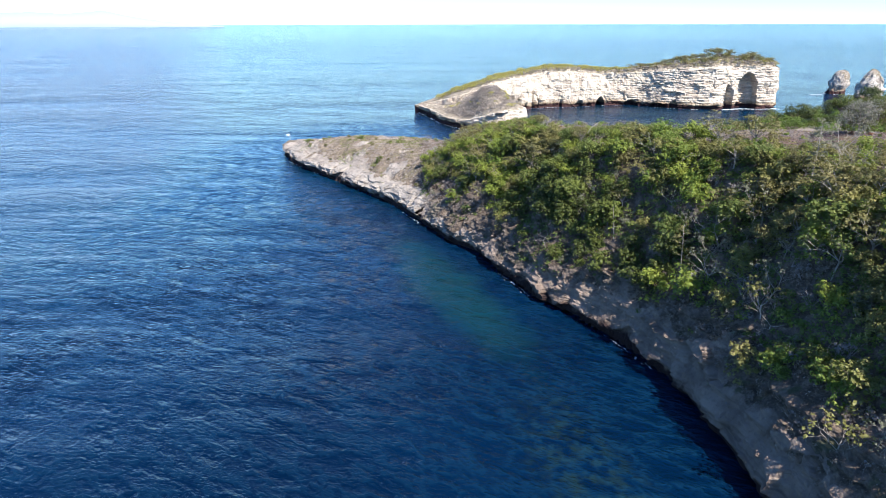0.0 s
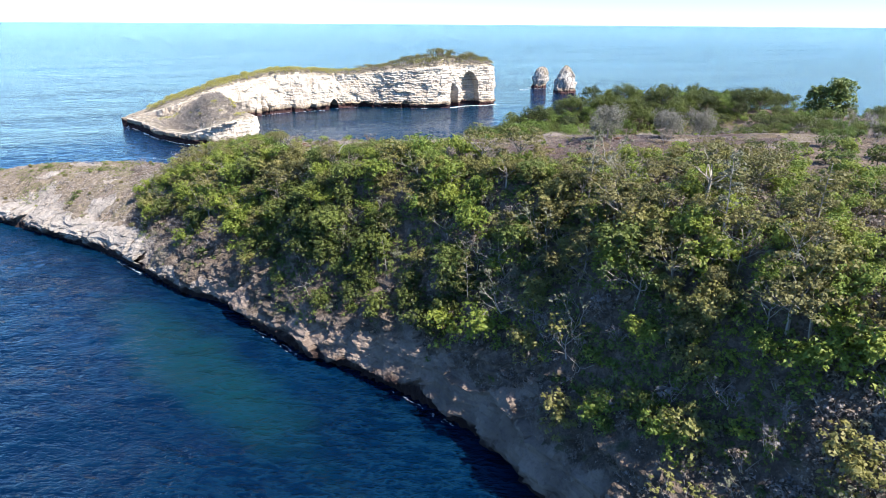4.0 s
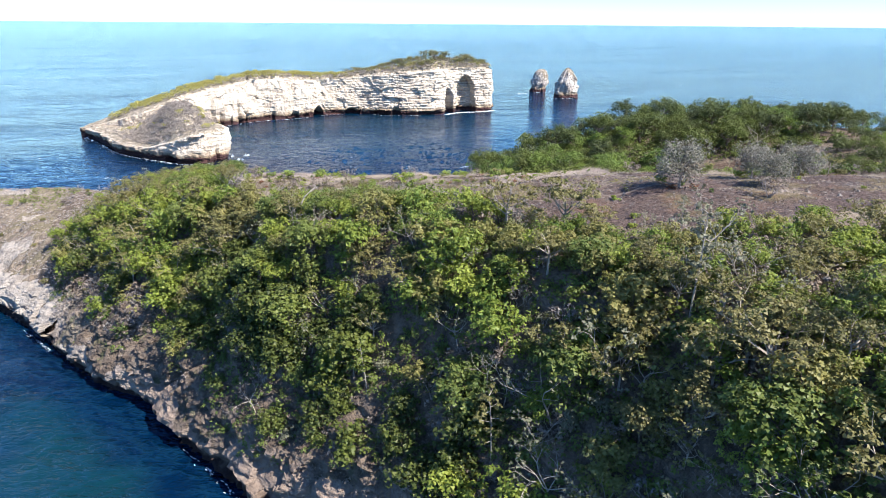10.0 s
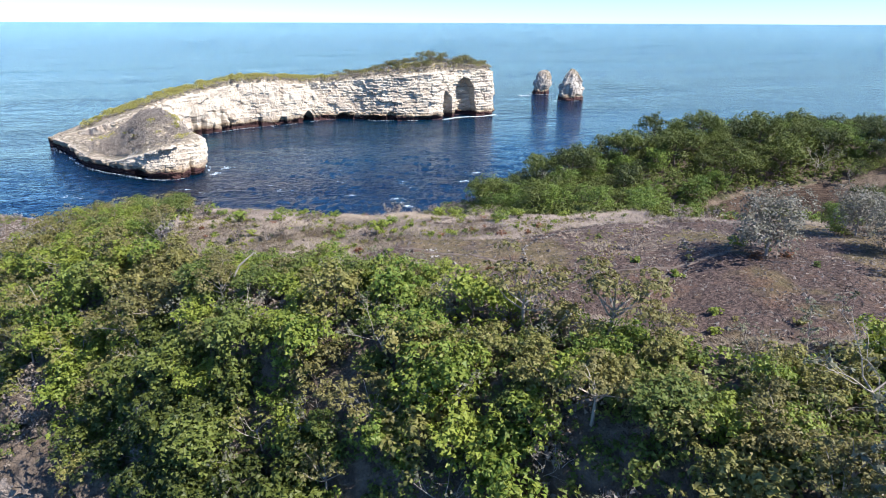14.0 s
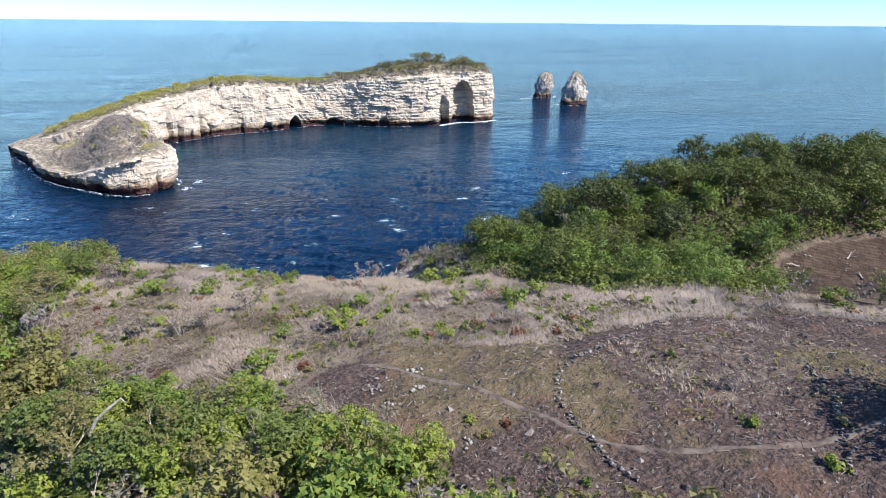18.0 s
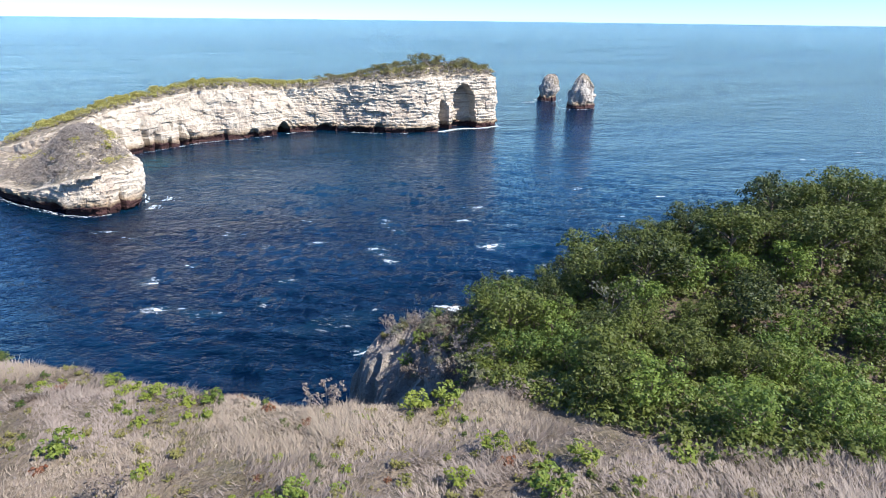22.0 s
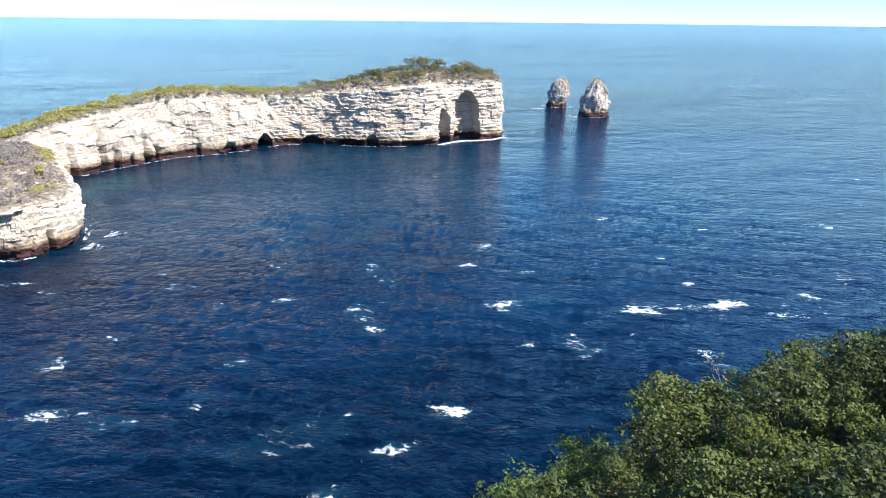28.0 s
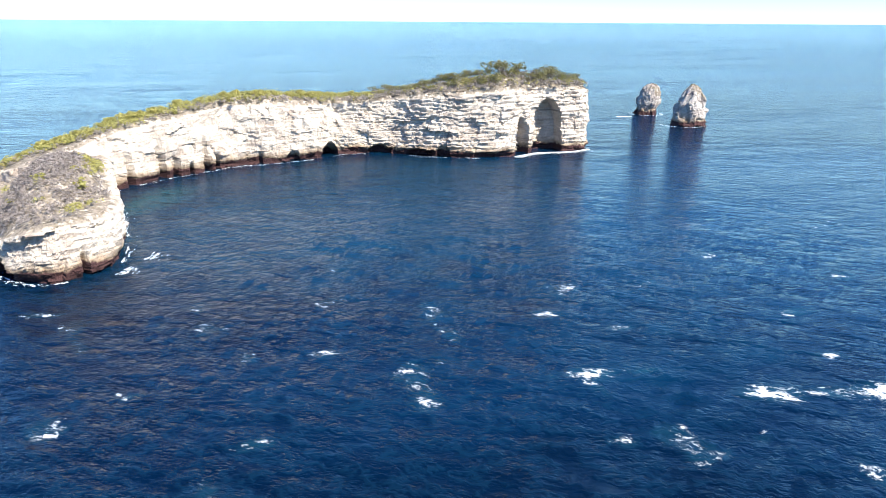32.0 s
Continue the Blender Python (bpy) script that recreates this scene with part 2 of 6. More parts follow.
def make_sea():
    n = Nodes("sea water", 0.12, 0.5)
    n.b.inputs["IOR"].default_value = 1.38
    n.b.inputs["Specular Tint"].default_value = (0.38, 0.77, 1.0, 1)
    turned = n.t.nodes.new("ShaderNodeMapping")
    n.put(turned.inputs["Vector"], n.place())
    turned.inputs["Rotation"].default_value = (0, 0, radians(32))
    across = turned.outputs[0]
    swell = n.noise(0.05, 3, 0.5, across, (0.6, 1.3, 1))
    chop = n.noise(0.2, 4, 0.55, across, (0.55, 1.25, 1))
    ripple = n.noise(0.62, 4, 0.6, across, (0.75, 1.2, 1))
    patch = n.noise(0.012, 4, 0.55)
    deep = n.mix(n.ramp(patch, 0.35, 0.7), (0.0001, 0.0041, 0.0160), (0.0003, 0.0105, 0.0340))
    x, y = n.axis(0), n.axis(1)

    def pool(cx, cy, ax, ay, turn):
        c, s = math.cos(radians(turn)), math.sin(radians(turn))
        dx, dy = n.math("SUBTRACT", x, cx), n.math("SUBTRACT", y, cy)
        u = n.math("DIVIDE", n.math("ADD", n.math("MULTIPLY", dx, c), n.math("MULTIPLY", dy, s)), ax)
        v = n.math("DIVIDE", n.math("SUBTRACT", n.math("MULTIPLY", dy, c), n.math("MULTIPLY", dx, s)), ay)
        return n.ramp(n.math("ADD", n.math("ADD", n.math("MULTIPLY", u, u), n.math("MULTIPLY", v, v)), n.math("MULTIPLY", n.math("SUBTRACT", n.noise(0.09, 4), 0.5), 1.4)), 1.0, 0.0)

    c = n.mix(n.math("MULTIPLY", pool(1, 131, 46, 10, 112), 0.9), deep, (0.003, 0.026, 0.034))
    c = n.mix(n.math("MULTIPLY", n.math("MULTIPLY", pool(20, 66, 26, 9, 105), n.ramp(n.noise(0.5, 4), 0.4, 0.65)), 0.55), c, (0.010, 0.026, 0.022))
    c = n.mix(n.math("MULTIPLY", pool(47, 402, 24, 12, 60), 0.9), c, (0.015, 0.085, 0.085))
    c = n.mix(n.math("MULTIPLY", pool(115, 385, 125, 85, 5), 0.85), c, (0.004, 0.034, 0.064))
    # sky reflection on the far sea is painted in: bluer, banded base colour
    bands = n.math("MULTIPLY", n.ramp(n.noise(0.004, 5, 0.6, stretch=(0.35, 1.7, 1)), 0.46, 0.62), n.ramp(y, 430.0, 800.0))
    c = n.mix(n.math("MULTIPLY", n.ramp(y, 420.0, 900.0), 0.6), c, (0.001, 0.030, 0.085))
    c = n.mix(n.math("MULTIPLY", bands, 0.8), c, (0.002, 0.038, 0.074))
    # two ovals lighten the water colour where rough sea would mirror more sky
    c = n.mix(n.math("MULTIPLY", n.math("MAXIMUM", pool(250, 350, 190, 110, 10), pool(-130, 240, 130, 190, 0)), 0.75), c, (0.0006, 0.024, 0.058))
    # weaker reflection at steep view is painted as a darker oval
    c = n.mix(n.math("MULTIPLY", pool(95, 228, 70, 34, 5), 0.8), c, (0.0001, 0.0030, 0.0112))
    ridge = lambda v: n.math("SUBTRACT", 1.0, n.math("ABSOLUTE", n.math("SUBTRACT", n.math("MULTIPLY", v, 2.0), 1.0)))
    height = n.math("ADD", n.math("MULTIPLY", swell, 1.4), n.math("ADD", n.math("ADD", n.math("MULTIPLY", ridge(chop), 0.62), n.math("MULTIPLY", chop, 0.55)), n.math("MULTIPLY", ridge(ripple), 0.30)))
    gusts = n.noise(0.006, 5, 0.6, stretch=(0.45, 1.6, 1))
    height = n.math("MULTIPLY", height, n.ramp(gusts, 0.34, 0.64, 0.6, 1.3))
    height = n.math("MULTIPLY", height, n.ramp(y, 330.0, 640.0, 1.0, 2.5))
    nrm = n.bump(height, 1.0, 1.0)
    # light on and through the thin crests is painted as a paler water colour
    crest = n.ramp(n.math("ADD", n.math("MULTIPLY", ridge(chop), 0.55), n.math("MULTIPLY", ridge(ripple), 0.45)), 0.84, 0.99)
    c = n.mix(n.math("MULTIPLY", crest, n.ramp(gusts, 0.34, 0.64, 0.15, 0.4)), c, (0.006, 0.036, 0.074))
    # breaking crests: torn lace that thickens where the race breaks
    rip = n.attribute("race")
    lace = ridge(n.noise(0.55, 6, 0.68, across, (0.75, 1.4, 1)))
    torn = n.math("MULTIPLY", n.math("SUBTRACT", n.noise(0.33, 4, 0.6, across, (0.7, 1.5, 1)), 0.5), 0.9)
    foam = n.ramp(n.math("ADD", n.math("ADD", lace, n.math("MULTIPLY", rip, 0.42)), torn), 1.17, 1.36)
    foam = n.math("MULTIPLY", foam, n.ramp(rip, 0.02, 0.2))
    c = n.mix(n.math("MULTIPLY", n.ramp(rip, 0.1, 0.9), 0.35), c, (0.012, 0.070, 0.100))
    c = n.mix(foam, c, (0.80, 0.84, 0.86))
    rough = n.math("ADD", 0.06, n.math("MULTIPLY", foam, 0.6))
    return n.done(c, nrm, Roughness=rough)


def make_leaf(name, a, b, c, glow=0.35):
    n = Nodes(name, 0.55, 0.35)
    info = n.t.nodes.new("ShaderNodeObjectInfo").outputs["Random"]
    isle = n.t.nodes.new("ShaderNodeNewGeometry").outputs["Random Per Island"]
    col = n.mix(n.ramp(info, 0.0, 1.0), a, b)
    col = n.mix(n.math("MULTIPLY", n.math("POWER", isle, 1.6), 0.75), col, c)
    n.done(col)
    t = n.t.nodes.new("ShaderNodeBsdfTranslucent")
    n.put(t.inputs[0], col)
    mixer = n.t.nodes.new("ShaderNodeMixShader")
    mixer.inputs[0].default_value = glow * 0.6
    n.t.links.new(n.b.outputs[0], mixer.inputs[1])
    n.t.links.new(t.outputs[0], mixer.inputs[2])
    n.t.links.new(mixer.outputs[0], n.t.nodes["Material Output"].inputs[0])
    return n.m


def make_bark(name, a, b):
    n = Nodes(name, 0.9, 0.2)
    info = n.t.nodes.new("ShaderNodeObjectInfo").outputs["Random"]
    f = n.noise(2.5, 4, 0.6, stretch=(1, 1, 0.35))
    return n.done(n.mix(n.math("ADD", n.math("MULTIPLY", f, 0.7), n.math("MULTIPLY", info, 0.3)), a, b), n.bump(f, 0.5, 0.05))


M_SEA, M_GROUND, M_ISLET = make_sea(), make_ground(), make_islet_rock("pale limestone", (0.59, 0.51, 0.41), (0.43, 0.355, 0.285), (0.16, 0.125, 0.10), 0.6)
M_STACK = make_islet_rock("weathered limestone", (0.50, 0.45, 0.39), (0.27, 0.235, 0.205), (0.10, 0.082, 0.07), 0.2)
L_FRESH = make_leaf("fresh green leaves", (0.1, 0.164, 0.0256), (0.22, 0.264, 0.0384), (0.304, 0.328, 0.064), 0.55)
L_OLIVE = make_leaf("olive leaves", (0.12, 0.12, 0.04), (0.168, 0.148, 0.048), (0.248, 0.216, 0.088), 0.5)
L_DARK = make_leaf("dark green leaves", (0.0562, 0.0938, 0.021), (0.112, 0.15, 0.03), (0.165, 0.191, 0.0488), 0.5)
L_WOOD = make_leaf("woodland leaves", (0.0675, 0.105, 0.0225), (0.143, 0.176, 0.0338), (0.195, 0.217, 0.0562), 0.5)
# dark end of the range puts shade between crowns into the leaf colour
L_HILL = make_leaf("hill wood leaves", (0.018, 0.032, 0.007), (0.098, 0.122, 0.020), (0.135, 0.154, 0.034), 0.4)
L_CREEPER = make_leaf("creeper leaves", (0.055, 0.105, 0.018), (0.145, 0.205, 0.032), (0.20, 0.255, 0.048), 0.45)
L_GREY = make_leaf("grey-green leaves", (0.135, 0.14, 0.0855), (0.162, 0.162, 0.099), (0.243, 0.234, 0.162), 0.4)
L_YELLOW = make_leaf("yellow-green leaves", (0.17, 0.178, 0.0467), (0.212, 0.196, 0.0553), (0.289, 0.255, 0.0935), 0.5)
L_ISLET = make_leaf("sunlit islet leaves", (0.31, 0.295, 0.075), (0.37, 0.335, 0.09), (0.43, 0.40, 0.15), 0.5)
L_SCRUB = make_leaf("dry grey scrub", (0.22, 0.185, 0.16), (0.28, 0.24, 0.21), (0.37, 0.325, 0.29), 0.2)
L_STRAW = make_leaf("dry straw", (0.24, 0.19, 0.145), (0.29, 0.235, 0.185), (0.42, 0.35, 0.265), 0.25)
L_MAUVE = make_leaf("withered mauve grass", (0.23, 0.185, 0.155), (0.28, 0.225, 0.19), (0.39, 0.325, 0.275), 0.25)
L_DUST = make_leaf("dusty grey leaves", (0.12, 0.115, 0.085), (0.16, 0.15, 0.115), (0.26, 0.245, 0.20), 0.3)
L_THORN = make_leaf("grey thorn scrub", (0.135, 0.117, 0.107), (0.18, 0.157, 0.145), (0.25, 0.223, 0.207), 0.2)
L_BROWN = make_leaf("brown dead brush", (0.15, 0.112, 0.085), (0.21, 0.165, 0.13), (0.31, 0.255, 0.21), 0.2)
B_PALE = make_bark("pale bark", (0.24, 0.205, 0.17), (0.40, 0.35, 0.295))
B_BROWN = make_bark("brown bark", (0.10, 0.075, 0.055), (0.19, 0.15, 0.12))
B_TWIG = make_bark("grey twigs", (0.24, 0.20, 0.18), (0.40, 0.35, 0.32))


def smooth(a, b, v):
    t = np.clip((v - a) / (b - a), 0, 1)
    return t * t * (3 - 2 * t)


def mesh_object(name, verts, faces, material, flat=True, attributes=()):
    me = bpy.data.meshes.new(name)
    me.from_pydata(verts.tolist() if hasattr(verts, "tolist") else verts, [], faces.tolist() if hasattr(faces, "tolist") else faces)
    for key, values in attributes:
        me.attributes.new(key, "FLOAT", "POINT").data.foreach_set("value", np.asarray(values, dtype=np.float32))
    me.materials.append(material)
    if not flat:
        me.shade_smooth()
    me.update()
    return new(name, me)


# ---- the mainland ----
# shoreline: x, y, height of the rock step, run of the step, slope above it
SHORE = [
    (75, -120, 10, 4, 1.5), (62, -40, 10, 4, 1.5), (54, 0, 10, 4, 1.6), (47, 30, 10, 4, 1.6), (42, 50, 10, 4, 1.6), (40, 65, 10, 4, 1.6),
    (39, 76, 10, 4, 1.7), (38, 88, 9, 4, 1.7), (35, 98, 9, 4, 1.7), (31, 107, 9, 4.5, 1.7), (26, 116, 9, 4.5, 1.6), (20, 124, 9, 4, 1.6),
    (17, 131, 9, 3.5, 1.5), (12, 142, 8, 3.5, 1.4), (10, 151, 7, 3, 1.4), (3, 159, 6, 3, 1.3), (-1, 166, 5, 2.5, 1.2), (-8, 181, 4, 2, 0.9),
    (-18, 200, 3.5, 1.6, 0.75), (-28, 215, 3.5, 1.3, 0.55), (-45, 238, 3.5, 1.2, 0.5), (-64, 264, 3.5, 1.2, 0.6), (-74, 289, 3.5, 1.5, 0.8),
    (-66, 293, 5, 2, 1.5), (-50, 286, 8, 3, 1.5), (-34, 279, 9, 3, 1.5), (-18, 273, 10, 3, 1.5), (-5, 264, 11, 3, 1.5), (6, 250, 12, 4, 1.5),
    (14, 235, 14, 4, 1.6), (21, 221, 16, 4, 1.8), (29, 206, 20, 4, 2.0), (38, 195, 24, 4, 2.2), (47, 187, 24, 4, 2.4), (55, 180, 24, 4, 2.4),
    (62, 175, 22, 4, 2.2), (67, 176, 18, 4, 1.5), (68, 186, 15, 4, 1.1), (68, 197, 15, 4, 1.0), (72, 204, 14, 4, 1.0), (82, 206, 12, 4, 1.0),
    (95, 206, 11, 4, 1.0), (110, 206, 11, 4, 0.9), (130, 206, 12, 4, 0.9), (165, 207, 12, 4, 0.9), (205, 205, 12, 4, 0.9), (245, 188, 10, 4, 0.8),
    (268, 145, 10, 4, 0.8), (272, 80, 10, 4, 0.8), (262, 0, 10, 4, 0.8), (240, -80, 10, 4, 0.8), (200, -135, 10, 4, 0.9), (130, -148, 10, 4, 1.0),
]
TOPS = [  # heights of the ground on top
    (60, 134, 34), (69, 137, 34.2), (64, 142, 32.8), (51, 141, 33.1), (40, 162, 30.7), (58, 137, 33.5), (48, 163, 30.3), (58, 158, 30.8), (64, 153, 31.5),
    (72, 150, 31.8), (86, 143, 32.3), (28, 172, 29.5), (24, 164, 29.5), (75, 113, 37), (90, 128, 35), (98, 146, 29.0), (115, 151, 26.2), (106, 150, 26.5),
    (128, 150, 27), (43, 127, 32.5), (55, 114, 34), (55, 97, 34), (60, 90, 34.5), (64, 79, 35.0), (70, 75, 36), (66, 60, 35.5), (75, 30, 37), (80, 0, 38),
    (110, 60, 39), (110, 110, 37), (150, 110, 35), (170, 139, 33), (127, 175, 34.2), (121, 177, 34), (111, 161, 29.5), (98, 172, 28.8), (100, 162, 26.5),
    (88, 164, 27), (85, 166, 26), (87, 177, 24.5), (82, 186, 21.5), (108, 188, 27.7), (101, 198, 20), (140, 165, 34), (160, 170, 33), (180, 160, 32),
    (200, 120, 32), (200, 40, 35), (160, 20, 38), (150, -80, 36), (95, -80, 36), (12, 205, 22.5), (8, 194, 22), (20, 185, 26), (15, 178, 25), (5, 203, 20),
    (-2, 195, 12.5), (-7, 210, 12), (-5, 230, 12.5), (2, 218, 15), (-20, 240, 11.5), (-20, 262, 11), (-35, 250, 11), (-38, 270, 10.5), (-53, 262, 9),
    (-60, 275, 7), (-68, 284, 5.5), (-12, 258, 11.5), (25, 150, 28), (30, 140, 30.5), (235, 150, 20), (60, -40, 34), (120, 200, 16), (150, 197, 19),
]


def spline(points, steps):
    """Catmull-Rom through a closed ring of rows."""
    p = np.array(points, float)
    n, out = len(p), []
    for i in range(n):
        a, b, c, d = p[i - 1], p[i], p[(i + 1) % n], p[(i + 2) % n]
        for k in range(steps):
            t = k / steps
            out.append(0.5 * (2 * b + (c - a) * t + (2 * a - 5 * b + 4 * c - d) * t * t + (3 * b - a - 3 * c + d) * t ** 3))
    return np.array(out)


def ring_distance(ring, x, y):
    """Distance to a closed ring (positive inside) and the index of the nearest point of the ring."""
    best, index = np.full(x.shape, 1e9), np.zeros(x.shape, int)
    inside = np.zeros(x.shape, bool)
    n = len(ring)
    for i in range(n):
        ax, ay = ring[i, 0], ring[i, 1]
        bx, by = ring[(i + 1) % n, 0], ring[(i + 1) % n, 1]
        dx, dy = bx - ax, by - ay
        t = np.clip(((x - ax) * dx + (y - ay) * dy) / (dx * dx + dy * dy + 1e-9), 0, 1)
        d = (x - ax - t * dx) ** 2 + (y - ay - t * dy) ** 2
        near = d < best
        best, index = np.where(near, d, best), np.where(near, i, index)
        if ay != by:
            cross = ((ay > y) != (by > y)) & (x < (bx - ax) * (y - ay) / (by - ay) + ax)
            inside ^= cross
    return np.sqrt(best) * np.where(inside, 1, -1), index


def value_noise(x, y, scale, seed=0, octaves=4):
    """Smooth fractal noise in -1..1 on arrays."""
    out, amp, total = np.zeros(np.shape(x)), 1.0, 0.0
    for o in range(octaves):
        rng = np.random.RandomState(seed * 17 + o)
        table = rng.uniform(-1, 1, (64, 64))
        u, v = np.asarray(x) / scale + 31.7 * o, np.asarray(y) / scale + 11.3 * o
        i, j = np.floor(u).astype(int), np.floor(v).astype(int)
        fu, fv = u - i, v - j
        fu, fv = fu * fu * (3 - 2 * fu), fv * fv * (3 - 2 * fv)
        g = lambda a, b: table[a % 64, b % 64]
        out += amp * ((g(i, j) * (1 - fu) + g(i + 1, j) * fu) * (1 - fv) + (g(i, j + 1) * (1 - fu) + g(i + 1, j + 1) * fu) * fv)
        total += amp
        amp, scale = amp * 0.5, scale * 0.5
    return out / total


def facets(u, v, seed, wrap=97):
    """Broken rock in -1..1: jittered cells, each a plane of its own tilt."""
    rng = np.random.RandomState(seed)
    ju, jv, lift, tu, tv = (rng.uniform(-1, 1, (97, 97)) for _ in range(5))
    u, v = np.broadcast_arrays(np.asarray(u, float), np.asarray(v, float))
    i, j = np.floor(u).astype(int), np.floor(v).astype(int)
    best, out = np.full(u.shape, 1e9), np.zeros(u.shape)
    for a in (-1, 0, 1):
        for b in (-1, 0, 1):
            p, q = (i + a) % wrap, (j + b) % 97
            du, dv = u - (i + a + 0.5 + 0.42 * ju[p, q]), v - (j + b + 0.5 + 0.42 * jv[p, q])
            d = du * du + dv * dv
            near = d < best
            best, out = np.where(near, d, best), np.where(near, 0.6 * lift[p, q] + 0.8 * (du * tu[p, q] + dv * tv[p, q]), out)
    return out


RING = spline(SHORE, 6)
_t = np.array(TOPS, float)
_d = np.linalg.norm(_t[:, None, :2] - _t[None, :, :2], axis=-1)
_n = len(_t)
_a = np.zeros((_n + 3, _n + 3))
_a[:_n, :_n] = _d + 1.0 * np.eye(_n)
_a[:_n, _n], _a[:_n, _n + 1:], _a[_n, :_n], _a[_n + 1:, :_n] = 1, _t[:, :2], 1, _t[:, :2].T
_w = np.linalg.solve(_a, np.concatenate([_t[:, 2], np.zeros(3)]))


def land(x, y):
    """Height of the land, the distance from the shore, and the height of the top alone."""
    x, y = np.asarray(x, float), np.asarray(y, float)
    top = _w[_n] + _w[_n + 1] * x + _w[_n + 2] * y
    for i in range(_n):
        top = top + _w[i] * np.hypot(x - _t[i, 0], y - _t[i, 1])
    wob = value_noise(x, y, 14, 3, 4) * 2.2
    d, i = ring_distance(RING, x, y)
    dd = d + wob * smooth(0.0, 6.0, d)
    step, run, slope = RING[i, 2], np.maximum(RING[i, 3], 1.0), RING[i, 4]
    cliff = np.where(dd < 0, dd * 1.2, np.where(dd < run, step * (np.clip(dd, 0, None) / run) ** 0.8, step + (dd - run) * slope))
    k = 3.0
    h = np.clip(0.5 + 0.5 * (top - cliff) / k, 0, 1)
    z = top * (1 - h) + cliff * h - k * h * (1 - h)
    return np.where(d < -2, -4.0, z + value_noise(x, y, 5, 9, 3) * 0.5 * smooth(0, 3, d)), d, top


CLEARING = np.array([(28, 164), (33, 153), (38, 147.5), (44, 141), (48.5, 135), (51, 129), (54.5, 121.5), (59, 112), (64, 105), (74, 99), (95, 95), (120, 98), (114, 116), (98, 130), (92, 137), (88, 142), (80, 147), (73, 152), (70, 158), (70, 166), (60, 172), (48, 182), (38, 190), (33, 192), (28, 179)], float)
BURNT = np.array([(46, 143), (50, 130), (55, 122), (61, 112), (67, 105), (80, 100), (104, 97), (108, 112), (92, 128), (85, 134), (76, 137.5), (67, 138.5), (60, 142), (53.5, 145)], float)
FIELD = np.array([(103.5, 147), (107, 151), (113, 155), (122, 155.5), (136, 151.5), (136, 140), (118, 140), (106, 143)], float)
TRACK = [(50.4, 143.2), (52.4, 141.7), (54.2, 139.0), (56.0, 136.0), (57.3, 133.0), (58.4, 130.4), (59.2, 128.4), (60.0, 126.4), (61.2, 124.8), (62.8, 123.4), (64.6, 122.3), (66.4, 121.3), (68.6, 120.6), (71.4, 119.7), (75, 119), (84, 117.5)]
STRAW = np.array([(66, 133.5), (71, 135), (79, 133), (82, 127), (76, 121.8), (70, 121.5), (65, 124), (63, 128)], float)


def near_line(x, y, line):
    best = np.full(np.shape(x), 1e9)
    for (ax, ay), (bx, by) in zip(line[:-1], line[1:]):
        dx, dy = bx - ax, by - ay
        t = np.clip(((x - ax) * dx + (y - ay) * dy) / (dx * dx + dy * dy), 0, 1)
        best = np.minimum(best, np.hypot(x - ax - t * dx, y - ay - t * dy))
    return best


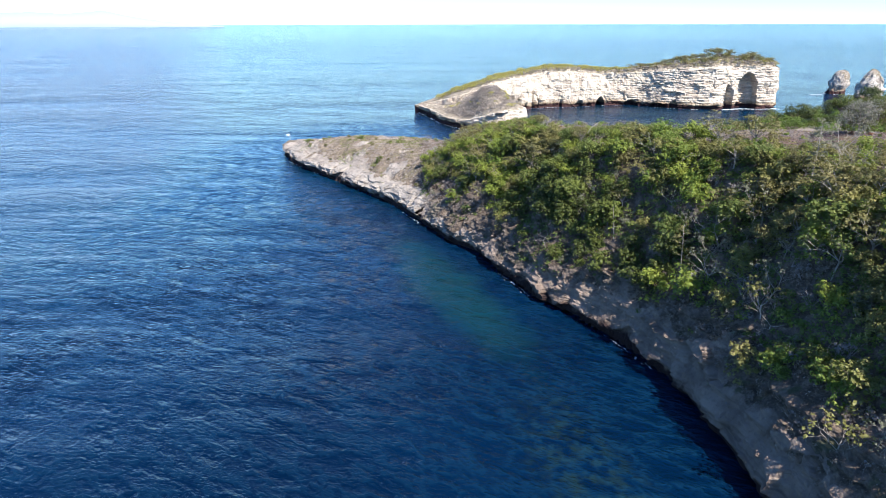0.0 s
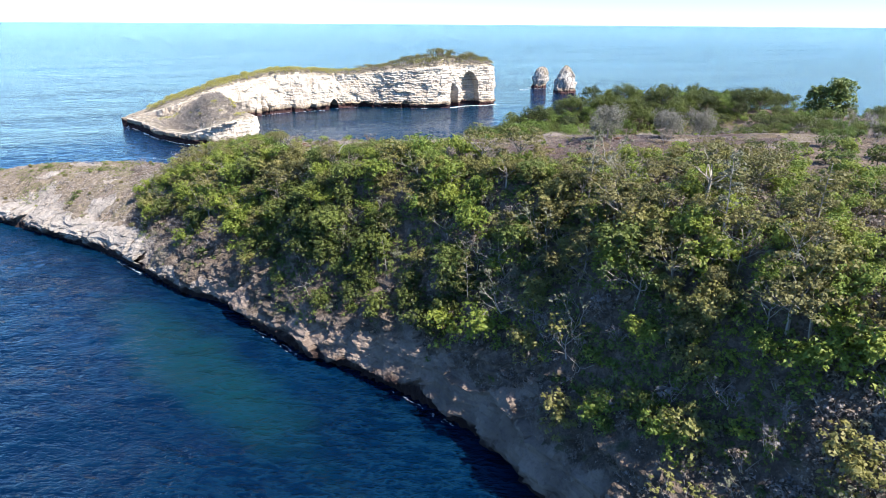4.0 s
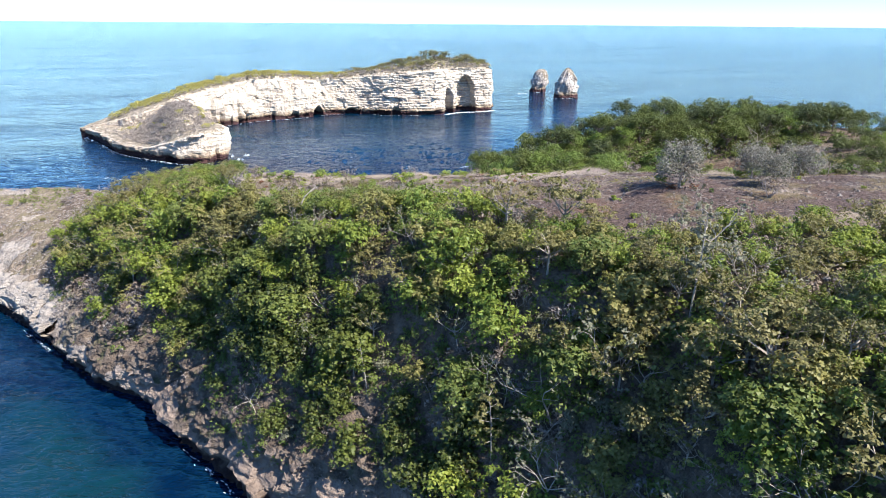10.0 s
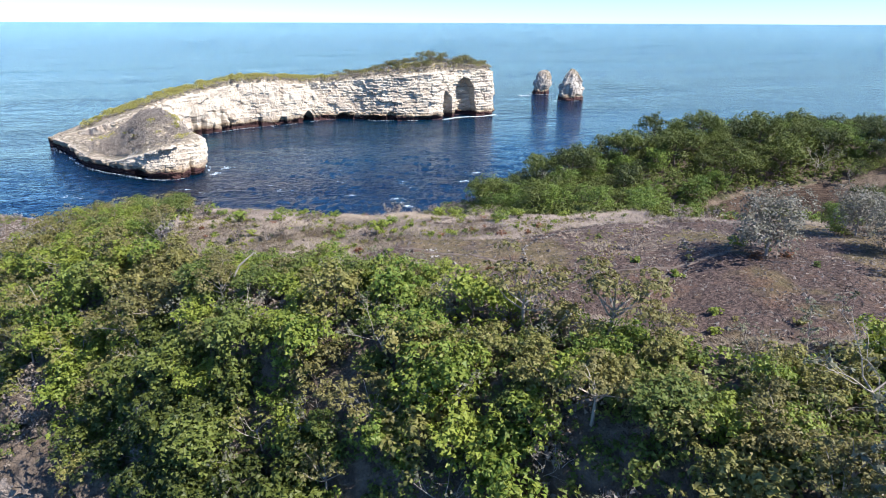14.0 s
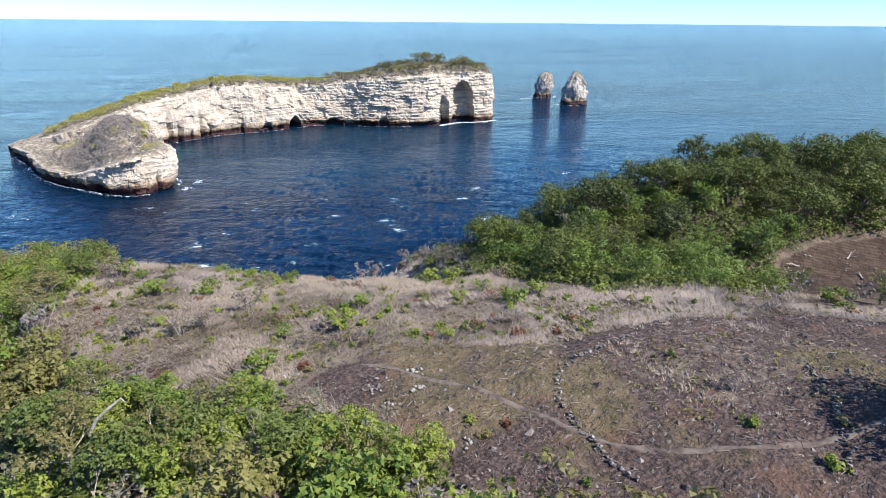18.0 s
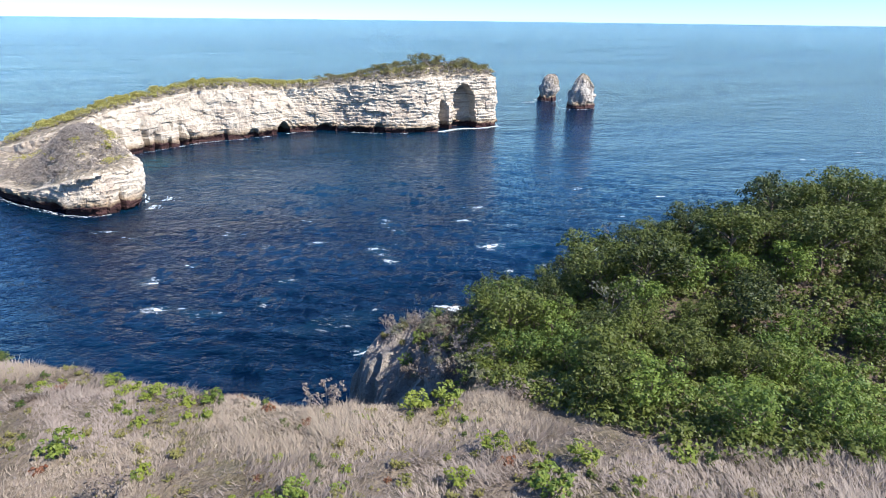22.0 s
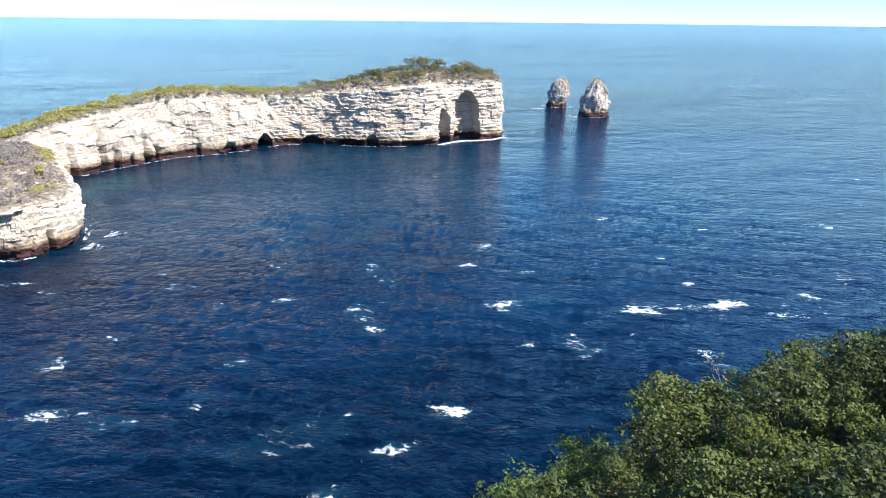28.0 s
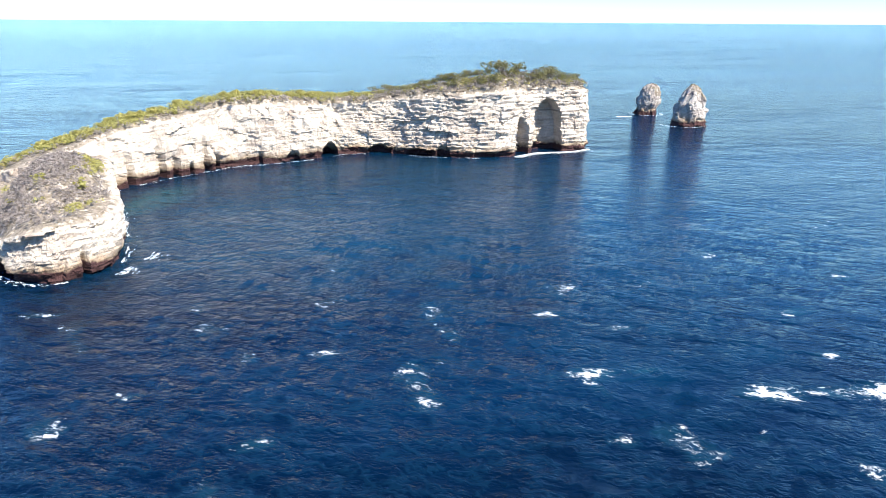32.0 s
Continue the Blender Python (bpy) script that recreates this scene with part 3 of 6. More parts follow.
def build_land():
    xs = np.concatenate([np.arange(-80, 150, 0.75), np.arange(150, 282, 3.0)])
    ys = np.concatenate([np.arange(-156, 30, 3.0), np.arange(30, 300, 0.75)])
    X, Y = np.meshgrid(xs, ys)
    Z, D, T = land(X, Y)
    gx, gy = np.gradient(Z, axis=1) / np.gradient(X, axis=1), np.gradient(Z, axis=0) / np.gradient(Y, axis=0)
    g = np.hypot(gx, gy) + 1e-6
    # beds push the steep rock in and out, and the sea has cut a notch at its foot
    steep = smooth(0.9, 1.9, g) * smooth(15, 10, Z)
    beds = value_noise(Z * 1.0, X * 0.03 + Y * 0.03, 1.6, 5, 3) * 0.9 + value_noise(X + Y, Z * 2 - X, 7, 6, 4) * 1.2
    point = smooth(80, 74, X) * smooth(176, 182, Y) * smooth(60, 64, X) * smooth(26, 21, Z)
    crag = value_noise(X * 0.8 + Z * 0.5, Y + Z * 0.6, 6, 15, 5) * 1.6 + facets((X - Y) / 2.6, Z / 2.2, 17) * 0.9 + facets((X - Y) / 1.2, Z / 1.2, 18) * 0.7
    beds = beds * (1 - point) + crag * point
    steep = np.maximum(steep, point)
    notch = smooth(2.6, 0.6, Z) * 1.3
    push = steep * (beds - notch) * smooth(-1.5, 0.5, D)
    PX, PY = X - gx / g * push, Y - gy / g * push
    rock = np.maximum(smooth(9.5, 6.5, Z + value_noise(X, Y, 9, 21, 4) * 6.5) * smooth(0.5, 1.1, g), smooth(2.2, 3.0, g) * 0.8)
    head = smooth(-2, -14, X) * smooth(188, 205, Y)
    rock = np.maximum(rock, head * smooth(10.0, 6.0, Z + value_noise(X, Y, 8, 4, 4) * 6.5))
    Z = Z + head * smooth(1.5, 4, Z) * (facets(X / 3.2, Y / 3.2, 19) * 0.55 + facets(X / 1.6, Y / 1.6, 20) * 0.3)
    wig = value_noise(X, Y, 5, 8, 4) * 4.5
    slide = smooth(4.5, 2.5, np.hypot(X - 42, Y - 97) + wig) + smooth(3.5, 2, np.hypot(X - 37, Y - 107) + wig) + smooth(4, 2, np.hypot(X - 31, Y - 119) + wig)
    rock = np.maximum(rock, np.clip(slide, 0, 1))
    rock = np.maximum(rock, point)
    clear, _ = ring_distance(CLEARING, X, Y)
    burn, _ = ring_distance(BURNT, X, Y)
    field, _ = ring_distance(FIELD, X, Y)
    attrs = (("rock", rock.ravel()), ("grass", np.maximum(np.maximum(smooth(-2, 2, clear), smooth(-10, -6, clear) * smooth(60, 64, X) * smooth(138, 142, Y) * smooth(106, 100, X)), head * 0.9).ravel()), ("burnt", (smooth(-2.5, 2.5, burn) * (1 - 0.45 * smooth(-3.5, 3.5, ring_distance(STRAW, X, Y)[0]))).ravel()),
             ("soil", smooth(-0.8, 0.8, field).ravel()), ("pale", np.maximum(head, point * 0.95).ravel()))
    rows, cols = X.shape
    Z = np.where((point < 0.05) & (D < 8) & (D > -1.5) & (rock > 0.2) & (Z > 0.4), Z - np.where(head > 0.1, 0.5, 1.5), Z)
    v = np.stack([PX, PY, Z], -1).reshape(-1, 3)
    i = np.arange(rows * cols).reshape(rows, cols)
    f = np.stack([i[:-1, :-1], i[:-1, 1:], i[1:, 1:], i[1:, :-1]], -1).reshape(-1, 4)
    f = f[(Z.ravel()[f] > -3.9).any(axis=1)]
    used = np.unique(f)
    remap = np.full(rows * cols, -1)
    remap[used] = np.arange(len(used))
    ob = mesh_object("ground", v[used], remap[f], M_GROUND, True, [(k, a[used]) for k, a in attrs])
    return tagged(ob, "dry sea cliff and clifftop with burnt clearing and pale rock foot", "ground", kind="structure")


def build_cliff(name, start, stop, label, pale, reach=9.0):
    """The broken rock face over the water: beds, joints and ledges along a stretch of the shore."""
    ring = RING[start * 6:stop * 6 + 1]
    seg = np.concatenate([[0], np.cumsum(np.linalg.norm(np.diff(ring[:, :2], axis=0), axis=1))])
    s = np.arange(0, seg[-1], 0.5)
    x, y = np.interp(s, seg, ring[:, 0]), np.interp(s, seg, ring[:, 1])
    tx, ty = np.gradient(x), np.gradient(y)
    k = np.ones(25) / 25
    tx, ty = np.convolve(np.pad(tx, 12, "edge"), k, "valid"), np.convolve(np.pad(ty, 12, "edge"), k, "valid")
    length = np.hypot(tx, ty)
    nx, ny = ty / length, -tx / length      # towards the land
    d = np.concatenate([[-0.6], np.linspace(0.0, reach, 90)])
    S, Dd = np.meshgrid(s, d)
    X, Y = x + nx * Dd, y + ny * Dd
    Z, _, _ = land(X, Y)
    Z[0] = -2.5
    rng = np.random.RandomState(start)
    table = rng.uniform(-1, 1, (97, 89))
    warp = value_noise(S, Z, 6, start + 5, 3)
    blocks = table[np.floor(S / 1.5 + warp * 1.2).astype(int) % 97, np.floor(Z / 0.9 + warp * 0.8 + S * 0.03).astype(int) % 89]
    beds = value_noise(Z + S * 0.05 + warp * 1.5, S * 0.04, 1.1, start + 6, 2)
    rough = value_noise(S, Z * 1.3, 5, start + 7, 3)
    fade = smooth(0.0, 0.6, Z) * smooth(reach, reach - 2.5, Dd)
    ledge = np.abs(value_noise(S * 0.05, Z * 0.9 + S * 0.04 + warp * 0.9, 1.0, start + 8, 3))
    butt = value_noise(S, Z * 0.35, 8, start + 9, 4)
    broken = facets(S / 4.2 + warp * 0.5, Z / 3.0 + warp * 0.4, start + 30) * 1.2 + facets(S / 1.5 + warp, Z / 1.1, start + 31) * 0.45
    out = (0.9 + broken + beds * 0.55 - ledge * 0.7 + rough * 0.7 + butt * 1.1) * fade - 1.3 * smooth(2.4, 0.9, Z) * smooth(-1.5, 0.3, Z)
    X, Y = X - nx * out, Y - ny * out
    Z = Z - 0.5 * smooth(reach - 2.0, reach, Dd) + fade * 0.15
    rows, cols = X.shape
    i = np.arange(rows * cols).reshape(rows, cols)
    f = np.stack([i[:-1, :-1], i[:-1, 1:], i[1:, 1:], i[1:, :-1]], -1).reshape(-1, 4)
    rock = smooth(10.0, 6.5, Z + value_noise(X, Y, 7, 21, 4) * 8 + 4.5 * smooth(118, 140, Y) * (pale < 0.8)) * 0.9 + 0.1 * (blocks > 0)
    zero = np.zeros(rows * cols)
    ob = mesh_object(name, np.stack([X, Y, Z], -1).reshape(-1, 3), f, M_GROUND, True,
                     [("rock", rock.ravel()), ("grass", (0.8 * smooth(160, 178, Y)).ravel()), ("burnt", zero), ("soil", zero), ("pale", np.maximum(pale, 0.75 * smooth(140, 172, Y)).ravel())])
    return tagged(ob, label, "cliff", kind="structure")


# ---- the islet and the sea stacks ----
def loft_rock(name, outline, top, material, steps=6, levels=34, inward=(), spine=None, seed=1, rough=1.0, lean=0.08, turf=0.0):
    """A cliffed rock: its outline at the water carried up in beds to the height top(x, y), and closed by a rounded top."""
    ring = spline([(x, y) for x, y in outline], steps)
    n = len(ring)
    tang = np.roll(ring, -1, 0) - np.roll(ring, 1, 0)
    nor = np.stack([tang[:, 1], -tang[:, 0]], -1)
    nor /= np.linalg.norm(nor, axis=1)[:, None] + 1e-9
    area = 0.5 * (ring[:, 0] * np.roll(ring[:, 1], -1) - np.roll(ring[:, 0], -1) * ring[:, 1]).sum()
    if area < 0:
        nor = -nor
    sp = np.array(spine, float)
    pts = np.concatenate([np.linspace(a, b, 40) for a, b in zip(sp[:-1], sp[1:])])
    nearest = pts[np.argmin(((ring[:, None] - pts[None]) ** 2).sum(-1), axis=1)]
    s = np.concatenate([[0], np.cumsum(np.linalg.norm(np.diff(ring, axis=0), axis=1))])
    rim = ring - nor * 1.5
    H = top(rim[:, 0], rim[:, 1])
    verts, turfs = [], []
    for k in range(levels + 1):
        u = k / levels
        z = -3 + (H + 3) * u
        off = -lean * np.maximum(z, 0)
        flute = smooth(150, 95, ring[:, 0]) if turf > 0.9 and n > 300 else 0.4
        beds = value_noise(z * 1.0 + s * 0.015 + value_noise(s, z, 12, seed + 7, 2) * 2.0, s * 0.03, 1.5, seed, 2) * (0.75 - 0.5 * flute) + value_noise(s, z * (1.9 - 1.5 * flute), 8, seed + 1, 5) * (1.7 + 1.0 * flute) + value_noise(s, z * (0.9 - 0.6 * flute), 2.6, seed + 2, 3) * 0.8
        warp = value_noise(s, z, 9, seed + 8, 2)
        broken = facets(s / 6.5 + warp * 0.7, z / 5.5 + warp * 0.4, seed + 40) * 1.05 + facets(s / 2.3 + warp, z / (1.2 + 1.4 * flute), seed + 41) * 0.5
        strata = ((z * 0.62 + warp * 0.5 + s * 0.004) % 1.0 - 0.5) * 0.5 * (1 - 0.8 * flute)
        off = off + (beds * 0.7 + broken + strata) * rough * smooth(-3, 1, z)
        off = off - 1.5 * smooth(3.2, 0.8, z) * smooth(-2, 0.3, z) * (0.6 + 0.4 * np.sin(s * 0.21 + seed))
        off = off - 2.2 * smooth(0.93, 1.0, u)
        for cx, cy, half, height, depth in inward:
            along = (ring[:, 0] - cx) * tang[:, 0] / (np.linalg.norm(tang, axis=1) + 1e-9) + (ring[:, 1] - cy) * tang[:, 1] / (np.linalg.norm(tang, axis=1) + 1e-9)
            close = np.hypot(ring[:, 0] - cx, ring[:, 1] - cy) < half * 2.5 + 4
            along = along + value_noise(z + cx, z * 0 + cy, 3.0, 77, 2) * half * (0.12 if half > 2.4 else 0.3)
            if half > 2.4:
                arch = height * np.clip(1 - (along / half) ** 2, 0, 1) ** 0.32
                cut = depth * smooth(0.0, 1.2, arch - z) * smooth(half * 1.2, half * 0.85, np.abs(along))
            else:
                cut = 1.25 * depth * np.clip(1.3 - np.abs(along) / (half * 0.75), 0, 1) * np.clip((height - z) / (0.85 * height), 0, 1)
            off = off - np.where(close, cut, 0)
        p = ring + nor * off[:, None]
        verts.append(np.concatenate([p, z[:, None]], 1))
        turfs.append(np.full(n, 0.0) + turf * smooth(0.9, 1.0, u))
    last = verts[-1][:, :2]
    for f in (0.12, 0.25, 0.4, 0.55, 0.7, 0.85, 1.0):
        p = last * (1 - f) + nearest * f
        z = top(p[:, 0], p[:, 1]) + value_noise(p[:, 0], p[:, 1], 6, seed + 4, 3) * 0.9 * rough
        z = np.maximum(z, verts[-1][:, 2] - 3) if f < 0.2 else z
        verts.append(np.concatenate([p, z[:, None]], 1))
        turfs.append(np.full(n, turf))
    rows = len(verts)
    i = np.arange(rows * n).reshape(rows, n)
    j = np.roll(i, -1, 1)
    quads = np.stack([i[:-1], j[:-1], j[1:], i[1:]], -1).reshape(-1, 4)
    if area < 0:
        quads = quads[:, ::-1]
    return mesh_object(name, np.concatenate(verts), quads, material, True, [("turf", np.concatenate(turfs))])


def by_table(values):
    xs, hs = [v[0] for v in values], [v[1] for v in values]
    return lambda x: np.interp(x, xs, hs)


FIN_TOP = by_table([(-18, 3.5), (0, 9), (15, 14), (35, 20.3), (52, 22.5), (72, 25.5), (88, 25.5), (109, 23.4), (128, 23.3), (143, 25.3), (165, 28), (189, 30.3), (219, 29.6), (233, 28)])
FIN = [(-18, 433), (-6, 425), (8, 416), (22, 415), (33, 420), (45, 431), (59, 440), (74, 448), (92, 450), (110, 455), (120, 460), (140, 456), (153, 446), (166, 439), (187, 434), (203, 440), (217, 439), (228, 440),
       (233, 447), (231, 460), (215, 468), (190, 470), (165, 474), (140, 484), (115, 487), (90, 483), (65, 475), (40, 464), (15, 452), (-6, 443)]
SPUR = [(-15, 427), (-9, 405), (-2, 379), (6, 362), (15, 350), (24, 339), (32, 334.5), (39.5, 338), (45, 345), (44.5, 360), (40, 383), (36, 404), (30, 424), (8, 432)]


def fin_top(x, y):
    back = y - np.interp(x, [0, 33, 59, 110, 140, 166, 187, 228], [424, 420, 440, 455, 456, 439, 434, 440])
    rise = (1.2 + 2.4 * np.exp(-((x - 188) / 27) ** 2)) * smooth(3, 13, back)
    return FIN_TOP(x) + rise - 0.12 * np.maximum(0, y - np.interp(x, [0, 60, 110, 165, 230], [430, 455, 470, 455, 452]))


def spur_top(x, y):
    return 5.2 + 7.8 * smooth(12, 32, x + (y - 340) * 0.12) + 6.5 * smooth(17, 3, np.hypot(x - 27, (y - 374) * 0.5))


ISLET_CUTS = [(113.5, 457, 4.4, 6.5, 9), (195.5, 437, 4.4, 16.5, 6.5), (209, 440, 6.8, 24, 8.0), (38, 424.5, 1.6, 13, 4), (47.5, 433, 2.0, 16, 4), (63, 442.5, 1.5, 15, 4), (67, 444.5, 1.3, 9, 4), (28, 417.5, 2.3, 12, 4),
              (52, 436, 1.4, 10, 3), (57, 439, 1.0, 6, 2.5), (83, 449.3, 1.4, 9, 2), (97, 451, 2.5, 5, 2.5), (135, 457.5, 5, 4.2, 3), (150, 448, 6, 3.6, 3), (160, 442.5, 3.2, 5.5, 2.5)]


def build_islet():
    base = new("islet")
    tagged(base, "pale limestone islet with sheer bedded cliff and sea caves", "islet", kind="structure")
    fin = loft_rock("cliff_fin", FIN, fin_top, M_ISLET, 26, 60, ISLET_CUTS, [(-10, 434), (20, 436), (60, 459), (110, 472), (165, 456), (225, 451)], 11, 0.9, 0.07, 1.0)
    spur = loft_rock("cliff_spur", SPUR, spur_top, M_ISLET, 24, 36, [(40.5, 336, 0.8, 9, 2.2), (47.5, 356, 3, 6, 3), (20, 344, 3, 3, 2)], [(-8, 418), (8, 388), (22, 366), (34, 352)], 31, 0.8, 0.04, 0.8)
    for ob in (fin, spur):
        ob.parent = base
    return base


def build_stack(name, cx, cy, rx, ry, height, seed, label, lean, profile):
    """A sea stack: rings that follow a profile of (height, width), broken by flutes and ledges."""
    m, levels = 96, 60
    a = np.arange(m) * 2 * math.pi / m
    hs, ws = [p[0] for p in profile], [p[1] for p in profile]
    verts, turf = [], []
    for k in range(levels + 1):
        u = k / levels
        z = -3 + (height + 3) * u
        f = max(z, 0) / height
        w = float(np.interp(f, hs, ws))
        shape = 1 + 0.16 * value_noise(np.cos(a) * 3 + 9, np.sin(a) * 3 + z * 0.05, 1.6, seed, 3) + 0.30 * value_noise(np.cos(a) * 5 + 20, np.sin(a) * 5 + z * 0.22, 2.2, seed + 1, 4)
        ledge = 0.05 * value_noise(z + np.cos(a) * 2.0, np.sin(a) * 3 + 5, 1.6, seed + 2, 3)
        broken = facets(a * 11 / (2 * math.pi) + 0.4 * ledge, z / 4.5 + 0 * a, seed + 5, 11) * 0.20 + facets(a * 29 / (2 * math.pi), z / 1.7 + 0 * a, seed + 6, 29) * 0.07
        r = w * (1 + (shape - 1) * 0.5 + ledge + broken)
        verts.append(np.stack([cx + lean * f + rx * r * np.cos(a), cy + ry * r * np.sin(a), z + 0.8 * value_noise(np.cos(a) * 4, np.sin(a) * 4, 1.5, seed + 3, 3) * f], -1))
        turf.append(smooth(0.62, 0.8, f + 0.22 * np.cos(a) + 0.2 * value_noise(np.cos(a) * 5, np.sin(a) * 5 + f * 6, 1.5, seed + 4, 3)))
    i = np.arange((levels + 1) * m).reshape(levels + 1, m)
    j = np.roll(i, -1, 1)
    quads = np.stack([i[:-1], j[:-1], j[1:], i[1:]], -1).reshape(-1, 4)
    ob = mesh_object(name, np.concatenate(verts), quads, M_STACK, True, [("turf", np.concatenate(turf))])
    return tagged(ob, label, "rock pillar", "rock pillars in the sea")


# where the tide race breaks: x, y, length, width, strength
RACE = [(129, 265, 4.2, 2.0, 1.15), (138, 263, 3.5, 1.3, 0.8), (155, 251, 6.0, 3.0, 1.0), (164, 248, 5.0, 1.6, 0.8), (173, 246, 6.5, 3.0, 1.05), (180, 237, 5.0, 2.2, 1.0), (132, 288, 3.2, 2.2, 0.9), (144, 278, 3.0, 1.2, 0.85),
        (102, 234, 4.0, 2.6, 0.95), (91, 229, 4.5, 1.6, 0.85), (80, 224, 2.5, 3.0, 0.85), (46, 258, 3.5, 2.5, 0.9), (74, 262, 3.0, 1.6, 0.8), (87, 285, 3.0, 1.6, 0.8), (55, 281, 3.2, 1.0, 0.8), (34, 317, 4.5, 1.6, 0.9), (124, 247, 2.5, 1.2, 0.8), (174, 257, 4.0, 1.5, 0.8)]


def build_sea():
    """One sheet to the horizon: true waves off the cliffs, wider cells and calm far out."""
    near = lambda lo, hi, step: np.arange(lo, hi, step)
    far = np.geomspace(8, 4900, 44)
    cx, cy = 60.0, 228.0
    xs = np.concatenate([-200 - far[::-1], near(-200, 205, 1.5), 205 + far])
    ys = np.concatenate([-188 - far[::-1], near(-188, 192, 1.35), 192 + far])
    X, Y = np.meshgrid(xs, ys)
    big, r = np.maximum(np.abs(X), np.abs(Y)), np.hypot(X, Y) + 1e-9
    k = smooth(500, 1500, big)
    f = (1 - k) + k * big / r
    X, Y = X * f, Y * f
    r = np.hypot(X, Y)
    calm = 0.8 * smooth(205, 80, np.abs(X)) * smooth(190, 50, np.abs(Y))
    wx, wy = X + 5 * value_noise(X, Y, 23, 51, 3), Y + 5 * value_noise(X, Y, 23, 52, 3)
    rng = np.random.RandomState(9)
    Z = np.zeros_like(X)
    for length, height in ((19, 0.26), (13, 0.28), (10, 0.30), (8.2, 0.30), (6.8, 0.28), (6.1, 0.26), (5.2, 0.24), (4.6, 0.22)):
        a = radians(60 + rng.uniform(-26, 26))
        s = np.sin((wx * math.cos(a) + wy * math.sin(a)) * 2 * math.pi / length + rng.uniform(0, 6))
        Z = Z + height * (0.62 - np.abs(s) * 1.25) * (0.75 + 0.7 * value_noise(X, Y, length * 2.5, 60 + int(length), 2))
    gust = 0.55 + 0.6 * smooth(-0.4, 0.4, value_noise(X, Y, 60, 53, 3))
    Z = Z * calm * gust * (0.5 + 0.5 * smooth(-70, 20, X)) + 37.0 * np.clip((r - 1500) / 3400, 0, None) ** 2
    rows, cols = X.shape
    i = np.arange(rows * cols).reshape(rows, cols)
    quads = np.stack([i[:-1, :-1], i[:-1, 1:], i[1:, 1:], i[1:, :-1]], -1).reshape(-1, 4)
    wx, wy = X + cx, Y + cy
    race = np.zeros_like(X)
    wobble = value_noise(wx, wy, 5, 71, 3) * 1.6
    for x, y, long, wide, power in RACE:
        u, v = (wx - x) * 0.94 - (wy - y) * 0.34 + wobble, (wx - x) * 0.34 + (wy - y) * 0.94 + wobble
        race = np.maximum(race, power * np.exp(-(u / long) ** 2 - (v / wide) ** 2 * 1.3))
    bay = smooth(205, 235, wy) * smooth(350, 300, wy) * smooth(15, 45, wx)
    race = np.maximum(race, bay * 0.5 * smooth(0.42, 0.57, value_noise(wx, wy, 11, 72, 3)))
    race = np.maximum(race, 0.45 * smooth(0.50, 0.62, value_noise(wx, wy, 14, 73, 2)) * smooth(150, 60, np.hypot(wx - 20, wy - 300)))
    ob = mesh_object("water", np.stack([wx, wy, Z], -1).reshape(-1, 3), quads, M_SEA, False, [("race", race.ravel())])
    return tagged(ob, "deep blue sea with small wind waves", "sea", kind="structure")


build_sea()
build_land()
build_cliff("cliff_west", 2, 17, "grey-brown bedded sea cliff with a dark wet foot", 0.12)
build_cliff("cliff_headland", 17, 25, "pale broken rock edge of the low headland", 1.0, 6.5)
build_islet()
TOOTH = [(0, 0.86), (0.12, 0.80), (0.2, 0.78), (0.34, 0.92), (0.55, 0.90), (0.75, 0.78), (0.88, 0.60), (0.96, 0.36), (1, 0.0)]
CONE = [(0, 1.0), (0.06, 0.92), (0.3, 0.93), (0.5, 0.84), (0.7, 0.66), (0.85, 0.44), (0.95, 0.22), (1, 0.0)]
build_stack("rock_pillar", 328, 536, 7.8, 7.5, 19.0, 41, "pale grey sea stack with a dark undercut foot", 3.0, TOOTH)
build_stack("rock_pillar", 326, 491, 9.3, 8.5, 23.0, 47, "broad pale sea stack with shrubs on its crown", 0.5, CONE)


